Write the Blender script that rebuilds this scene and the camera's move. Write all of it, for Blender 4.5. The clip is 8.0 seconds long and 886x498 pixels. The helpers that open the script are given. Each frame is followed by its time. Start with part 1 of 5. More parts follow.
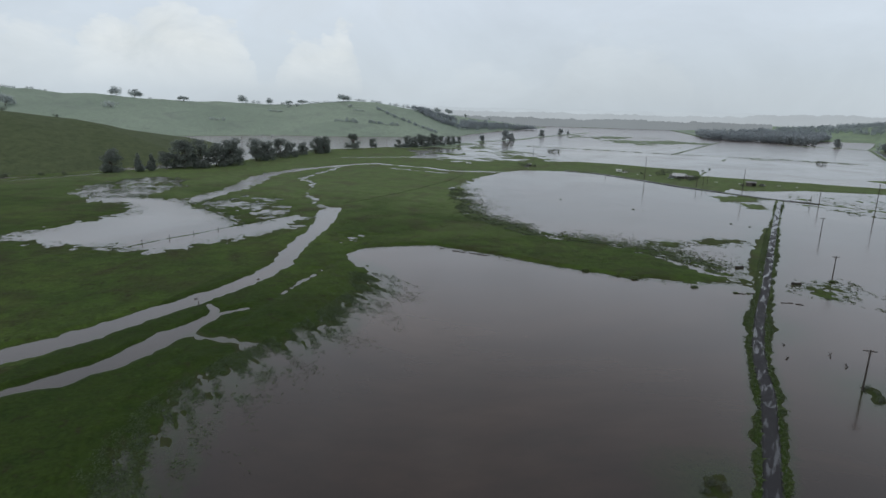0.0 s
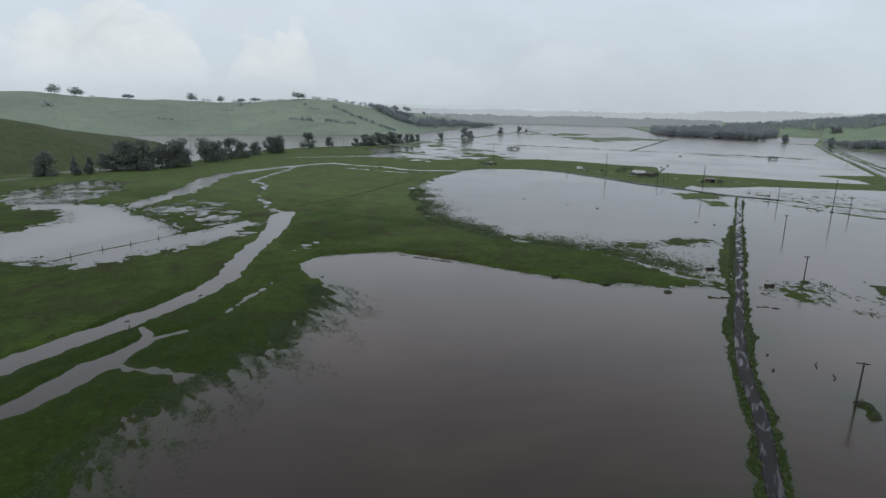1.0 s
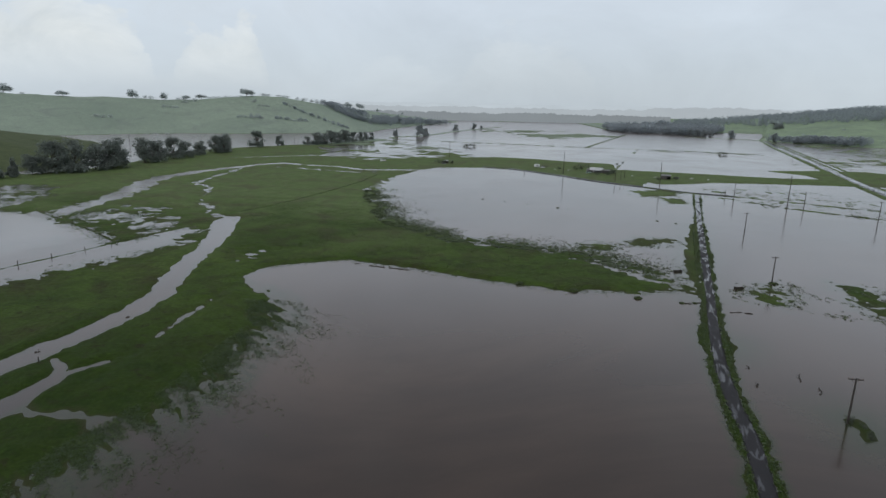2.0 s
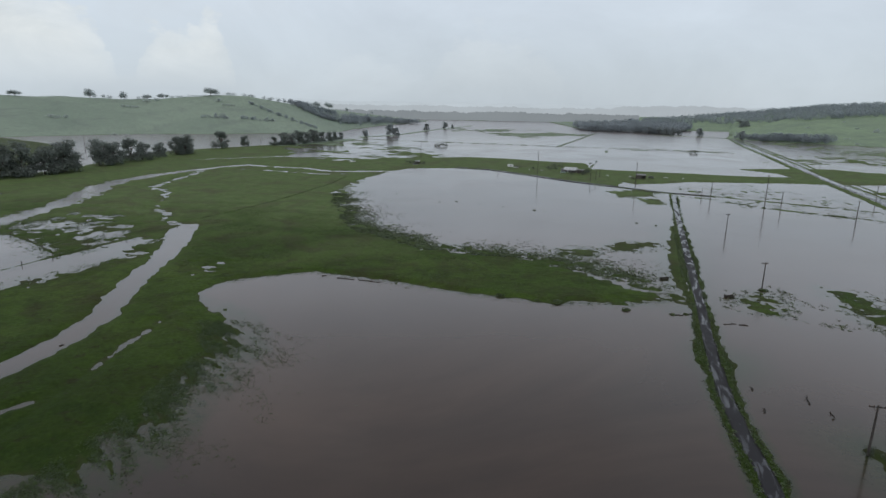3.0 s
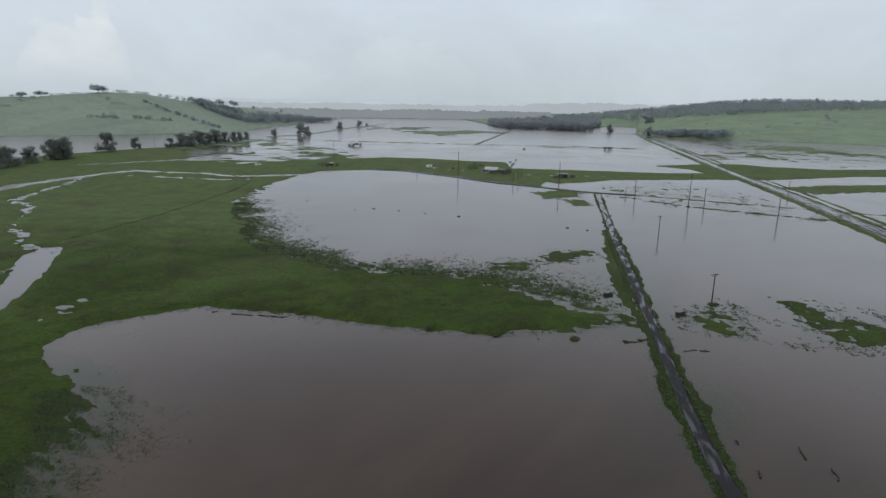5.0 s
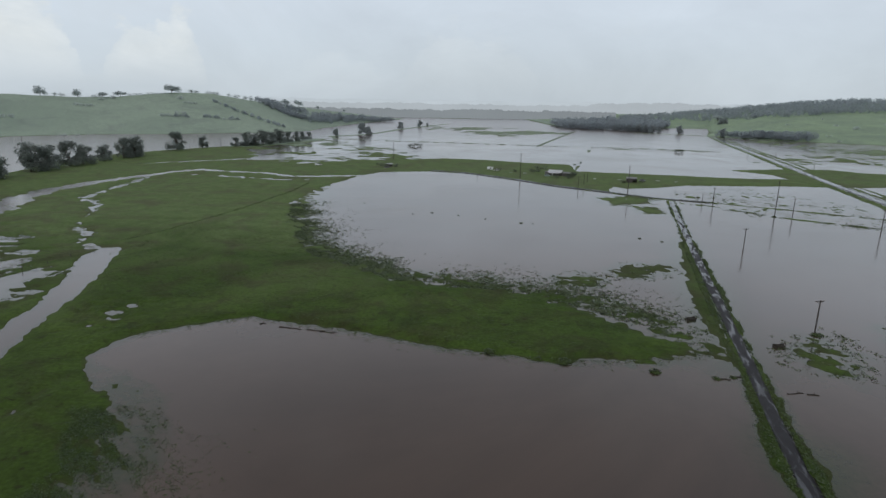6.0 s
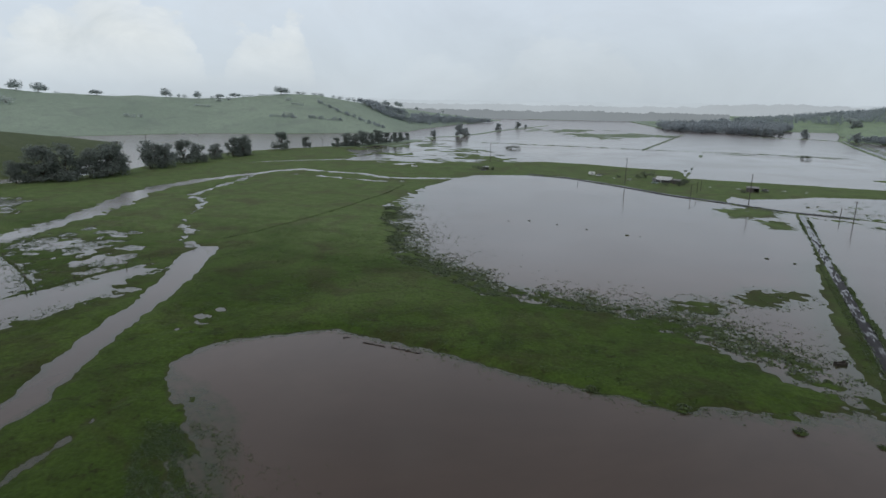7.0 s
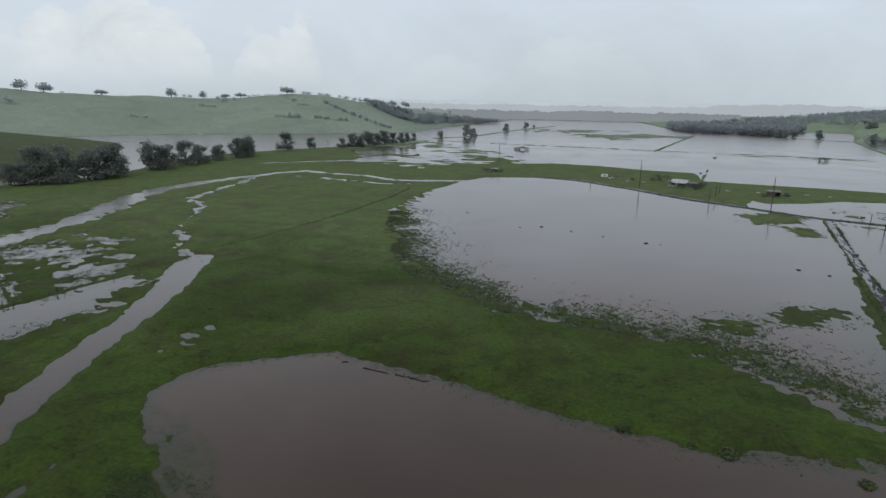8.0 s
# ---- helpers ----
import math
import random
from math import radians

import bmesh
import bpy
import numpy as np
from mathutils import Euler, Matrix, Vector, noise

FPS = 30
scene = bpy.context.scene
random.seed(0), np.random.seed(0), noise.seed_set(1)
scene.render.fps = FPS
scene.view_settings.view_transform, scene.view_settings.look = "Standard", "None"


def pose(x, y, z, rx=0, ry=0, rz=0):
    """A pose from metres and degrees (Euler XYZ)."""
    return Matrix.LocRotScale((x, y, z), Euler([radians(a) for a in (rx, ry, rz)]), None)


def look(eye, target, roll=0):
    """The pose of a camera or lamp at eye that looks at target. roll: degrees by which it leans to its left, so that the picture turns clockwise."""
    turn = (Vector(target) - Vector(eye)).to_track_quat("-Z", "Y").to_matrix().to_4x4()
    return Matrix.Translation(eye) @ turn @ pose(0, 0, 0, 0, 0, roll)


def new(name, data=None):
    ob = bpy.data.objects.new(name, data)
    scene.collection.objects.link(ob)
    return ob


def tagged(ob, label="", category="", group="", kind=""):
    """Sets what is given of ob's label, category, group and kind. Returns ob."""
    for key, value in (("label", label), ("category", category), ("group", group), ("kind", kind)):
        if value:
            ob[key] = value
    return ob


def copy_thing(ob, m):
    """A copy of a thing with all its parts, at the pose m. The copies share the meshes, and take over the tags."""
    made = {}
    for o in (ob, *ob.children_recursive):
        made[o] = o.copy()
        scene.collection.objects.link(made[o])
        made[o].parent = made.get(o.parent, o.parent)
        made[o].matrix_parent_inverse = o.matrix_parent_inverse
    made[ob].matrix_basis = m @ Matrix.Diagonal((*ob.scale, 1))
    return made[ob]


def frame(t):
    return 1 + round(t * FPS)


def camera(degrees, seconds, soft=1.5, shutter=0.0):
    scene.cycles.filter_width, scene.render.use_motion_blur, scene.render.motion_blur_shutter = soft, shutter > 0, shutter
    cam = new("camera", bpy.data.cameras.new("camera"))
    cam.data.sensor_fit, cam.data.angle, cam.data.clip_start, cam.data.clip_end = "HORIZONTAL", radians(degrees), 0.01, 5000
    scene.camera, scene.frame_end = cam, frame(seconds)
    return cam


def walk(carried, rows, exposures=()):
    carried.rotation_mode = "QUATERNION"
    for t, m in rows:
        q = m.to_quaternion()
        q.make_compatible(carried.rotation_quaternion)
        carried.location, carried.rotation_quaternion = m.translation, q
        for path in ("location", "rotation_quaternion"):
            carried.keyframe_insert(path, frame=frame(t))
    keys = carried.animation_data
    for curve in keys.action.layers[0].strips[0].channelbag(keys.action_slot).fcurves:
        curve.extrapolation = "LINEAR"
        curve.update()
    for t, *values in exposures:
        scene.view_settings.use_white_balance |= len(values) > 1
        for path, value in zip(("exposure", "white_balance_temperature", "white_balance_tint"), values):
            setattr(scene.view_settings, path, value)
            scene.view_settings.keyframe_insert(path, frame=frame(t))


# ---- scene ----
cam = camera(74.6, 8.0)
PATH = [
    (0, (9.701, -8.263, 51.142), (9.263, -6.37, 50.668), 1.4),
    (0.5, (8.136, -2.103, 51.118), (7.752, -0.199, 50.642), 1.3),
    (1, (6.709, 4.093, 51.106), (6.404, 6.011, 50.627), 1.2),
    (1.5, (5.476, 10.345, 51.086), (5.249, 12.273, 50.605), 1.1),
    (1.7, (5.062, 12.887, 51.087), (4.865, 14.818, 50.604), 1.1),
    (2.8, (3.24, 26.986, 51.15), (3.162, 28.924, 50.663), 1.1),
    (3, (2.981, 29.513, 51.15), (2.919, 31.452, 50.663), 1.0),
    (3.5, (2.549, 35.809, 51.156), (2.537, 37.749, 50.669), 0.9),
    (4, (2.357, 42.226, 51.151), (2.444, 44.163, 50.663), 0.8),
    (4.2, (2.387, 44.831, 51.157), (2.515, 46.766, 50.668), 0.8),
    (5.3, (2.921, 59.291, 51.27), (3.141, 61.217, 50.779), 0.9),
    (5.5, (2.938, 61.868, 51.277), (3.118, 63.798, 50.784), 0.9),
    (6, (2.791, 68.225, 51.297), (2.809, 70.163, 50.803), 0.9),
    (6.5, (2.217, 74.687, 51.292), (2.07, 76.619, 50.798), 0.9),
    (7, (1.302, 81.033, 51.27), (1.004, 82.948, 50.775), 0.9),
    (7.5, (0.084, 87.311, 51.226), (-0.231, 89.223, 50.732), 0.9),
    (8, (-1.296, 93.489, 51.198), (-1.616, 95.4, 50.703), 0.9),
]
walk(cam, [(t, look(eye, target, roll)) for t, eye, target, roll in PATH])

# ---- world, sun, exposure ----
def nodes_of(tree):
    tree.nodes.clear()
    def add(kind, **sets):
        n = tree.nodes.new(kind)
        for k, v in sets.items():
            if k == "op":
                n.operation = v
            elif k == "blend":
                n.blend_type = v
            elif k == "dtype":
                n.data_type = v
            else:
                n.inputs[k.replace("_", " ")].default_value = v
        return n
    return add, tree.links.new


def mathn(add, link, op, a, b=None):
    n = add("ShaderNodeMath", op=op)
    for i, v in enumerate((a, b)):
        if v is None:
            continue
        if isinstance(v, (int, float)):
            n.inputs[i].default_value = v
        else:
            link(v, n.inputs[i])
    return n.outputs[0]


def ramp(add, link, src, stops):
    n = add("ShaderNodeValToRGB")
    e = n.color_ramp.elements
    while len(e) < len(stops):
        e.new(0.5)
    for el, (p, c) in zip(e, stops):
        el.position = p
        el.color = (c, c, c, 1) if isinstance(c, (int, float)) else (*c, 1)
    link(src, n.inputs[0])
    return n.outputs[0]


def mixc(add, link, fac, a, b, blend="MIX"):
    n = add("ShaderNodeMix", dtype="RGBA")
    n.blend_type = blend
    for i, v in ((0, fac), (6, a), (7, b)):
        if isinstance(v, (int, float)):
            n.inputs[i].default_value = v
        elif isinstance(v, tuple):
            n.inputs[i].default_value = (*v, 1)
        else:
            link(v, n.inputs[i])
    return n.outputs[2]


def noisen(add, link, scale, detail=4, rough=0.55, vec=None, dist=0.0):
    n = add("ShaderNodeTexNoise", Scale=scale, Detail=detail, Roughness=rough, Distortion=dist)
    if vec is not None:
        link(vec, n.inputs["Vector"])
    return n.outputs["Fac"]


SUN_EL, SUN_AZ = 58.0, 200.0   # degrees; azimuth clockwise from +y


def make_world():
    world = bpy.data.worlds.new("rainy_sky")
    scene.world = world
    world.use_nodes = True
    add, link = nodes_of(world.node_tree)
    out = add("ShaderNodeOutputWorld")
    sky = add("ShaderNodeTexSky")
    sky.sky_type, sky.sun_disc = "NISHITA", False
    sky.sun_elevation, sky.sun_rotation = radians(SUN_EL), radians(SUN_AZ)
    blue = add("ShaderNodeBackground", Strength=0.08)
    link(sky.outputs[0], blue.inputs[0])
    co = add("ShaderNodeTexCoord").outputs["Generated"]
    sep = add("ShaderNodeSeparateXYZ")
    link(co, sep.inputs[0])
    x, y, z = sep.outputs
    az = mathn(add, link, "ARCTAN2", x, y)          # to the right of +y
    el = mathn(add, link, "ARCSINE", z)
    flat = add("ShaderNodeCombineXYZ")
    link(az, flat.inputs[0])
    link(mathn(add, link, "MULTIPLY", el, 1.7), flat.inputs[1])
    v = flat.outputs[0]
    # the even layer of rain cloud, a little darker overhead, with soft streaks
    base = ramp(add, link, el, [(0.0, (0.520, 0.588, 0.645)), (0.10, (0.590, 0.662, 0.735)), (0.17, (0.640, 0.715, 0.80)), (0.24, (0.80, 0.88, 0.985)), (0.33, (0.76, 0.82, 0.91)),
                                (0.48, (0.52, 0.55, 0.605)), (0.75, (0.36, 0.368, 0.395)), (1.0, (0.33, 0.336, 0.362))])
    soft = noisen(add, link, 3.2, 6, 0.6, v, 0.4)
    base = mixc(add, link, 1.0, base, ramp(add, link, soft, [(0.3, 0.92), (0.7, 1.08)]), "MULTIPLY")
    side = mathn(add, link, "ADD", mathn(add, link, "MULTIPLY", az, 0.4), 0.5)
    base = mixc(add, link, 1.0, base, ramp(add, link, side, [(0.15, 1.08), (0.5, 1.02), (0.75, 1.04)]), "MULTIPLY")
    # piled cloud: bright where the billowed height field of its top lies above the line of sight
    def billow(scale, amount, rough):
        cell = add("ShaderNodeTexVoronoi", Scale=scale, Detail=2.0, Roughness=rough)
        cell.feature = "SMOOTH_F1"
        cell.inputs["Smoothness"].default_value = 0.35
        shift = mixc(add, link, 0.06, v, noise_colour, "ADD")
        link(shift, cell.inputs["Vector"])
        return mathn(add, link, "MULTIPLY", mathn(add, link, "SUBTRACT", 0.45, cell.outputs["Distance"]), amount)
    wander = add("ShaderNodeTexNoise", Scale=9.0, Detail=5.0)
    link(v, wander.inputs["Vector"])
    noise_colour = wander.outputs["Color"]
    warp = mathn(add, link, "ADD", billow(9.0, 0.055, 0.5), billow(26.0, 0.022, 0.6))

    def bank(a0, wid, top, amp, crisp=22.0):
        d = mathn(add, link, "SUBTRACT", az, a0)
        d = mathn(add, link, "DIVIDE", d, wid)
        d = mathn(add, link, "MULTIPLY", d, d)
        d = mathn(add, link, "MULTIPLY", mathn(add, link, "MULTIPLY", d, d), top)
        roof = mathn(add, link, "SUBTRACT", top, d)
        over = mathn(add, link, "SUBTRACT", mathn(add, link, "ADD", roof, warp), el)
        edge = ramp(add, link, mathn(add, link, "MULTIPLY", over, crisp), [(0.0, 0.0), (0.22, 0.62), (1.0, 1.0)])
        low = ramp(add, link, el, [(0.015, 0.0), (0.085, 1.0)])
        return mathn(add, link, "MULTIPLY", mathn(add, link, "MULTIPLY", edge, low), amp)
    m = mathn(add, link, "MAXIMUM", bank(-0.66, 0.155, 0.165, 0.85), bank(-0.435, 0.085, 0.152, 0.85))
    m = mathn(add, link, "MAXIMUM", m, bank(-0.95, 0.30, 0.135, 0.70, 12.0))
    m = mathn(add, link, "MAXIMUM", m, bank(-0.60, 0.27, 0.085, 0.75, 14.0))
    m = mathn(add, link, "MAXIMUM", m, bank(0.05, 0.13, 0.140, 0.30, 12.0))
    m = mathn(add, link, "MAXIMUM", m, bank(-0.16, 0.09, 0.100, 0.22, 12.0))
    puff = ramp(add, link, noisen(add, link, 8.0, 7, 0.6, v, 0.5), [(0.32, (0.64, 0.69, 0.71)), (0.60, (0.81, 0.85, 0.855)), (0.75, (0.86, 0.895, 0.90))])
    cloud = mixc(add, link, m, base, puff)
    # grey rags of lower cloud drifting before the bank
    rag = noisen(add, link, 4.0, 7, 0.62, v, 0.8)
    high = ramp(add, link, el, [(0.06, 0.25), (0.15, 1.0)])
    rag = mathn(add, link, "MULTIPLY", ramp(add, link, rag, [(0.52, 0.0), (0.68, 0.55)]), high)
    cloud = mixc(add, link, rag, cloud, (0.63, 0.69, 0.745))
    grey = add("ShaderNodeBackground", Strength=1.0)
    link(cloud, grey.inputs[0])
    mix = add("ShaderNodeMixShader", Fac=0.93)
    link(blue.outputs[0], mix.inputs[1])
    link(grey.outputs[0], mix.inputs[2])
    link(mix.outputs[0], out.inputs[0])


make_world()
sun = new("sun", bpy.data.lights.new("sun", "SUN"))
sun.data.energy, sun.data.angle, sun.data.color = 0.5, radians(40), (1.0, 0.97, 0.93)
a, e = radians(SUN_AZ), radians(SUN_EL)
sun.matrix_basis = look((0, 0, 300), (-math.sin(a) * math.cos(e), -math.cos(a) * math.cos(e), 300 - math.sin(e)))


# ---- materials ----
def material(name, build):
    m = bpy.data.materials.new(name)
    m.use_nodes = True
    add, link = nodes_of(m.node_tree)
    out = add("ShaderNodeOutputMaterial")
    bsdf = add("ShaderNodeBsdfPrincipled")
    link(bsdf.outputs[0], out.inputs[0])
    build(add, link, bsdf.inputs)
    return m


def place(add):
    return add("ShaderNodeNewGeometry").outputs["Position"]


def bump(add, link, ins, height, strength, distance):
    b = add("ShaderNodeBump", Strength=strength, Distance=distance)
    link(height, b.inputs["Height"])
    link(b.outputs[0], ins["Normal"])


def simple(name, dark, light, scale, rough, metal=0.0, relief=0.3, depth=0.02, spec=0.4):
    def build(add, link, ins):
        p = add("ShaderNodeTexCoord").outputs["Object"]
        f = noisen(add, link, scale, 5, 0.6, p)
        g = noisen(add, link, scale * 7, 3, 0.6, p)
        c = mixc(add, link, ramp(add, link, f, [(0.3, 0.0), (0.7, 1.0)]), dark, light)
        c = mixc(add, link, 0.5, c, ramp(add, link, g, [(0.3, 0.7), (0.7, 1.2)]), "MULTIPLY")
        link(c, ins["Base Color"])
        ins["Roughness"].default_value, ins["Metallic"].default_value = rough, metal
        ins["Specular IOR Level"].default_value = spec
        bump(add, link, ins, g, relief, depth)
    return material(name, build)


def m_ground():
    def build(add, link, ins):
        p = place(add)
        sep = add("ShaderNodeSeparateXYZ")
        link(p, sep.inputs[0])
        z = sep.outputs[2]
        big = noisen(add, link, 0.018, 5, 0.6, p, 0.5)
        mid = noisen(add, link, 0.16, 5, 0.65, p, 0.3)
        fine = noisen(add, link, 1.3, 5, 0.7, p)
        c = mixc(add, link, ramp(add, link, big, [(0.35, 0.0), (0.65, 1.0)]), (0.041, 0.076, 0.013), (0.064, 0.102, 0.019))
        c = mixc(add, link, ramp(add, link, mid, [(0.45, 0.0), (0.72, 0.8)]), c, (0.024, 0.037, 0.010))
        c = mixc(add, link, ramp(add, link, mid, [(0.22, 0.5), (0.38, 0.0)]), c, (0.050, 0.090, 0.014))
        dead = noisen(add, link, 0.05, 6, 0.7, p, 0.8)
        c = mixc(add, link, ramp(add, link, dead, [(0.47, 0.0), (0.64, 0.7)]), c, (0.040, 0.037, 0.017))
        # the low paddock beside the near pond, waterlogged, and darkened for lens vignetting too
        low = mathn(add, link, "ADD", sep.outputs[1], mathn(add, link, "MULTIPLY", mathn(add, link, "SUBTRACT", big, 0.5), 60.0))
        low = ramp(add, link, mathn(add, link, "MULTIPLY", mathn(add, link, "SUBTRACT", low, 110.0), 0.016), [(0.0, 0.9), (1.0, 0.0)])
        low = mathn(add, link, "MULTIPLY", low, mathn(add, link, "GREATER_THAN", sep.outputs[0], -93.0))
        dark_low = mixc(add, link, ramp(add, link, mid, [(0.32, 0.0), (0.68, 1.0)]), (0.017, 0.036, 0.005), (0.031, 0.054, 0.008))
        c = mixc(add, link, low, c, dark_low)
        # trodden and grazed-out spots
        spot = noisen(add, link, 0.42, 4, 0.6, p, 0.6)
        c = mixc(add, link, ramp(add, link, spot, [(0.58, 0.0), (0.70, 0.75)]), c, (0.027, 0.028, 0.012))
        c = mixc(add, link, ramp(add, link, spot, [(0.28, 0.6), (0.40, 0.0)]), c, (0.050, 0.088, 0.014))
        # grass past the drain, paled to paint in the mid-distance haze
        hazy_mid = mixc(add, link, ramp(add, link, mid, [(0.35, 0.0), (0.65, 1.0)]), (0.082, 0.126, 0.042), (0.120, 0.168, 0.060))
        hazy_mid = mixc(add, link, ramp(add, link, dead, [(0.48, 0.0), (0.62, 0.75)]), hazy_mid, (0.090, 0.096, 0.050))
        edge = mathn(add, link, "ADD", sep.outputs[1], mathn(add, link, "MULTIPLY", mathn(add, link, "SUBTRACT", big, 0.5), 260.0))
        edge = mathn(add, link, "ADD", edge, mathn(add, link, "MULTIPLY", mathn(add, link, "SUBTRACT", mid, 0.5), 60.0))
        edge = mathn(add, link, "MULTIPLY", mathn(add, link, "SUBTRACT", edge, 215.0), 0.010)
        c = mixc(add, link, ramp(add, link, edge, [(0.0, 0.0), (1.0, 1.0)]), c, hazy_mid)
        # the rough, tussocky slope behind the creek
        slope = mixc(add, link, ramp(add, link, mid, [(0.32, 0.0), (0.68, 1.0)]), (0.066, 0.088, 0.044), (0.105, 0.130, 0.064))
        bank = mathn(add, link, "ADD", sep.outputs[0], mathn(add, link, "MULTIPLY", mid, 30.0))
        bank = mathn(add, link, "LESS_THAN", bank, -285.0)
        bank = mathn(add, link, "MULTIPLY", bank, ramp(add, link, z, [(0.5, 0.0), (1.0, 1.0)]))
        c = mixc(add, link, bank, c, slope)
        # grazing land beyond the water, paled to paint in haze, with rough patches
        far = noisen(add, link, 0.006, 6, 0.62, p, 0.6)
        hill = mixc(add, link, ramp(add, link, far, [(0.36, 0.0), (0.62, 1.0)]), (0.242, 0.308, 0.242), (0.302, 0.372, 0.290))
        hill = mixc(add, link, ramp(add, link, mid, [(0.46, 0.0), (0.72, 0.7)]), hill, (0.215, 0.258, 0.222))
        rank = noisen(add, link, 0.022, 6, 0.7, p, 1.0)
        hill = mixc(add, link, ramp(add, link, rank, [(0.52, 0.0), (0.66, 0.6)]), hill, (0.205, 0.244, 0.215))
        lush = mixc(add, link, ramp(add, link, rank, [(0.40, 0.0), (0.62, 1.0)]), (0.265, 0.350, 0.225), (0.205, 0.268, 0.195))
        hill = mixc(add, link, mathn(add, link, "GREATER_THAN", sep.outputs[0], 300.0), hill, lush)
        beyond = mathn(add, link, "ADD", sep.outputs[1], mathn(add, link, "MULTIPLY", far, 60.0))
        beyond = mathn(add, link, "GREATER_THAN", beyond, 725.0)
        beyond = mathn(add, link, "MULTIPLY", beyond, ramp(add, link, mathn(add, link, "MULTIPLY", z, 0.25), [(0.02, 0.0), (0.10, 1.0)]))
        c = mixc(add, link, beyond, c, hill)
        c = mixc(add, link, 0.75, c, ramp(add, link, fine, [(0.25, 0.45), (0.75, 1.6)]), "MULTIPLY")
        # mud along the water's edge
        lip = mathn(add, link, "ADD", z, mathn(add, link, "MULTIPLY", mathn(add, link, "SUBTRACT", mid, 0.5), 0.35))
        c = mixc(add, link, ramp(add, link, lip, [(0.0, 0.6), (0.11, 0.0)]), c, (0.052, 0.048, 0.028))
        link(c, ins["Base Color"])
        ins["Roughness"].default_value = 0.85
        ins["Specular IOR Level"].default_value = 0.08
        ins["Sheen Weight"].default_value = 0.01
        ins["Sheen Tint"].default_value = (0.85, 0.93, 1.0, 1)
        h = mathn(add, link, "ADD", fine, mathn(add, link, "MULTIPLY", mid, 2.0))
        bump(add, link, ins, h, 0.55, 0.35)
    return material("wet_pasture", build)


def m_water():
    def build(add, link, ins):
        p = place(add)
        # brown muddy tint whose drifts of tone also paint in reflected cloud
        silt_cloud = noisen(add, link, 0.009, 6, 0.6, p, 1.6)
        c = mixc(add, link, ramp(add, link, silt_cloud, [(0.35, 0.0), (0.65, 1.0)]), (0.056, 0.039, 0.030), (0.088, 0.060, 0.045))
        # the flood's colour turns darker towards the open south end
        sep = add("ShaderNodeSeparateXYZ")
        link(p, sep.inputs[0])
        south = mathn(add, link, "ADD", sep.outputs[1], mathn(add, link, "MULTIPLY", mathn(add, link, "SUBTRACT", silt_cloud, 0.5), 160.0))
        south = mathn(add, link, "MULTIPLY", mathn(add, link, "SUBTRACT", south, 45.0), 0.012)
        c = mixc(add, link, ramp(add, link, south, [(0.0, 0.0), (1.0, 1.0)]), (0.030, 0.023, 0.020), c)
        # drowned grass shows through the shallows
        fine = noisen(add, link, 0.9, 5, 0.7, p, 0.4)
        grass = mixc(add, link, ramp(add, link, fine, [(0.3, 0.0), (0.7, 1.0)]), (0.018, 0.028, 0.012), (0.036, 0.052, 0.019))
        att = add("ShaderNodeAttribute")
        att.attribute_name = "depth"
        deep = mathn(add, link, "ADD", att.outputs["Fac"], mathn(add, link, "MULTIPLY", mathn(add, link, "SUBTRACT", fine, 0.5), 0.30))
        c = mixc(add, link, ramp(add, link, deep, [(0.0, 0.08), (0.05, 0.24), (0.16, 0.60), (0.36, 1.0)]), grass, c)
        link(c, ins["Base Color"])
        gust = noisen(add, link, 0.02, 5, 0.6, p, 0.8)
        calm = ramp(add, link, gust, [(0.35, 0.10), (0.7, 0.18)])
        # open water past the creek trees: windblown, IOR raised to brighten it like haze
        wind_lift = mathn(add, link, "SUBTRACT", mathn(add, link, "MULTIPLY", gust, 60.0), sep.outputs[0])
        wind_lift = ramp(add, link, mathn(add, link, "MULTIPLY", mathn(add, link, "SUBTRACT", wind_lift, 175.0), 0.02), [(0.0, 0.0), (1.0, 1.0)])
        open_field = mathn(add, link, "SUBTRACT", sep.outputs[1], mathn(add, link, "MULTIPLY", gust, 200.0))
        open_field = ramp(add, link, mathn(add, link, "MULTIPLY", mathn(add, link, "SUBTRACT", open_field, 680.0), 0.0025), [(0.0, 0.0), (1.0, 1.0)])
        wind_lift = mathn(add, link, "MAXIMUM", wind_lift, open_field)
        link(mixc(add, link, wind_lift, calm, (0.24, 0.24, 0.24)), ins["Roughness"])
        link(mixc(add, link, wind_lift, (1.43, 1.43, 1.43), (2.5, 2.5, 2.5)), ins["IOR"])
        rip = noisen(add, link, 0.9, 3, 0.5, p)
        bump(add, link, ins, rip, 0.04, 0.1)
    return material("silty_flood_water", build)


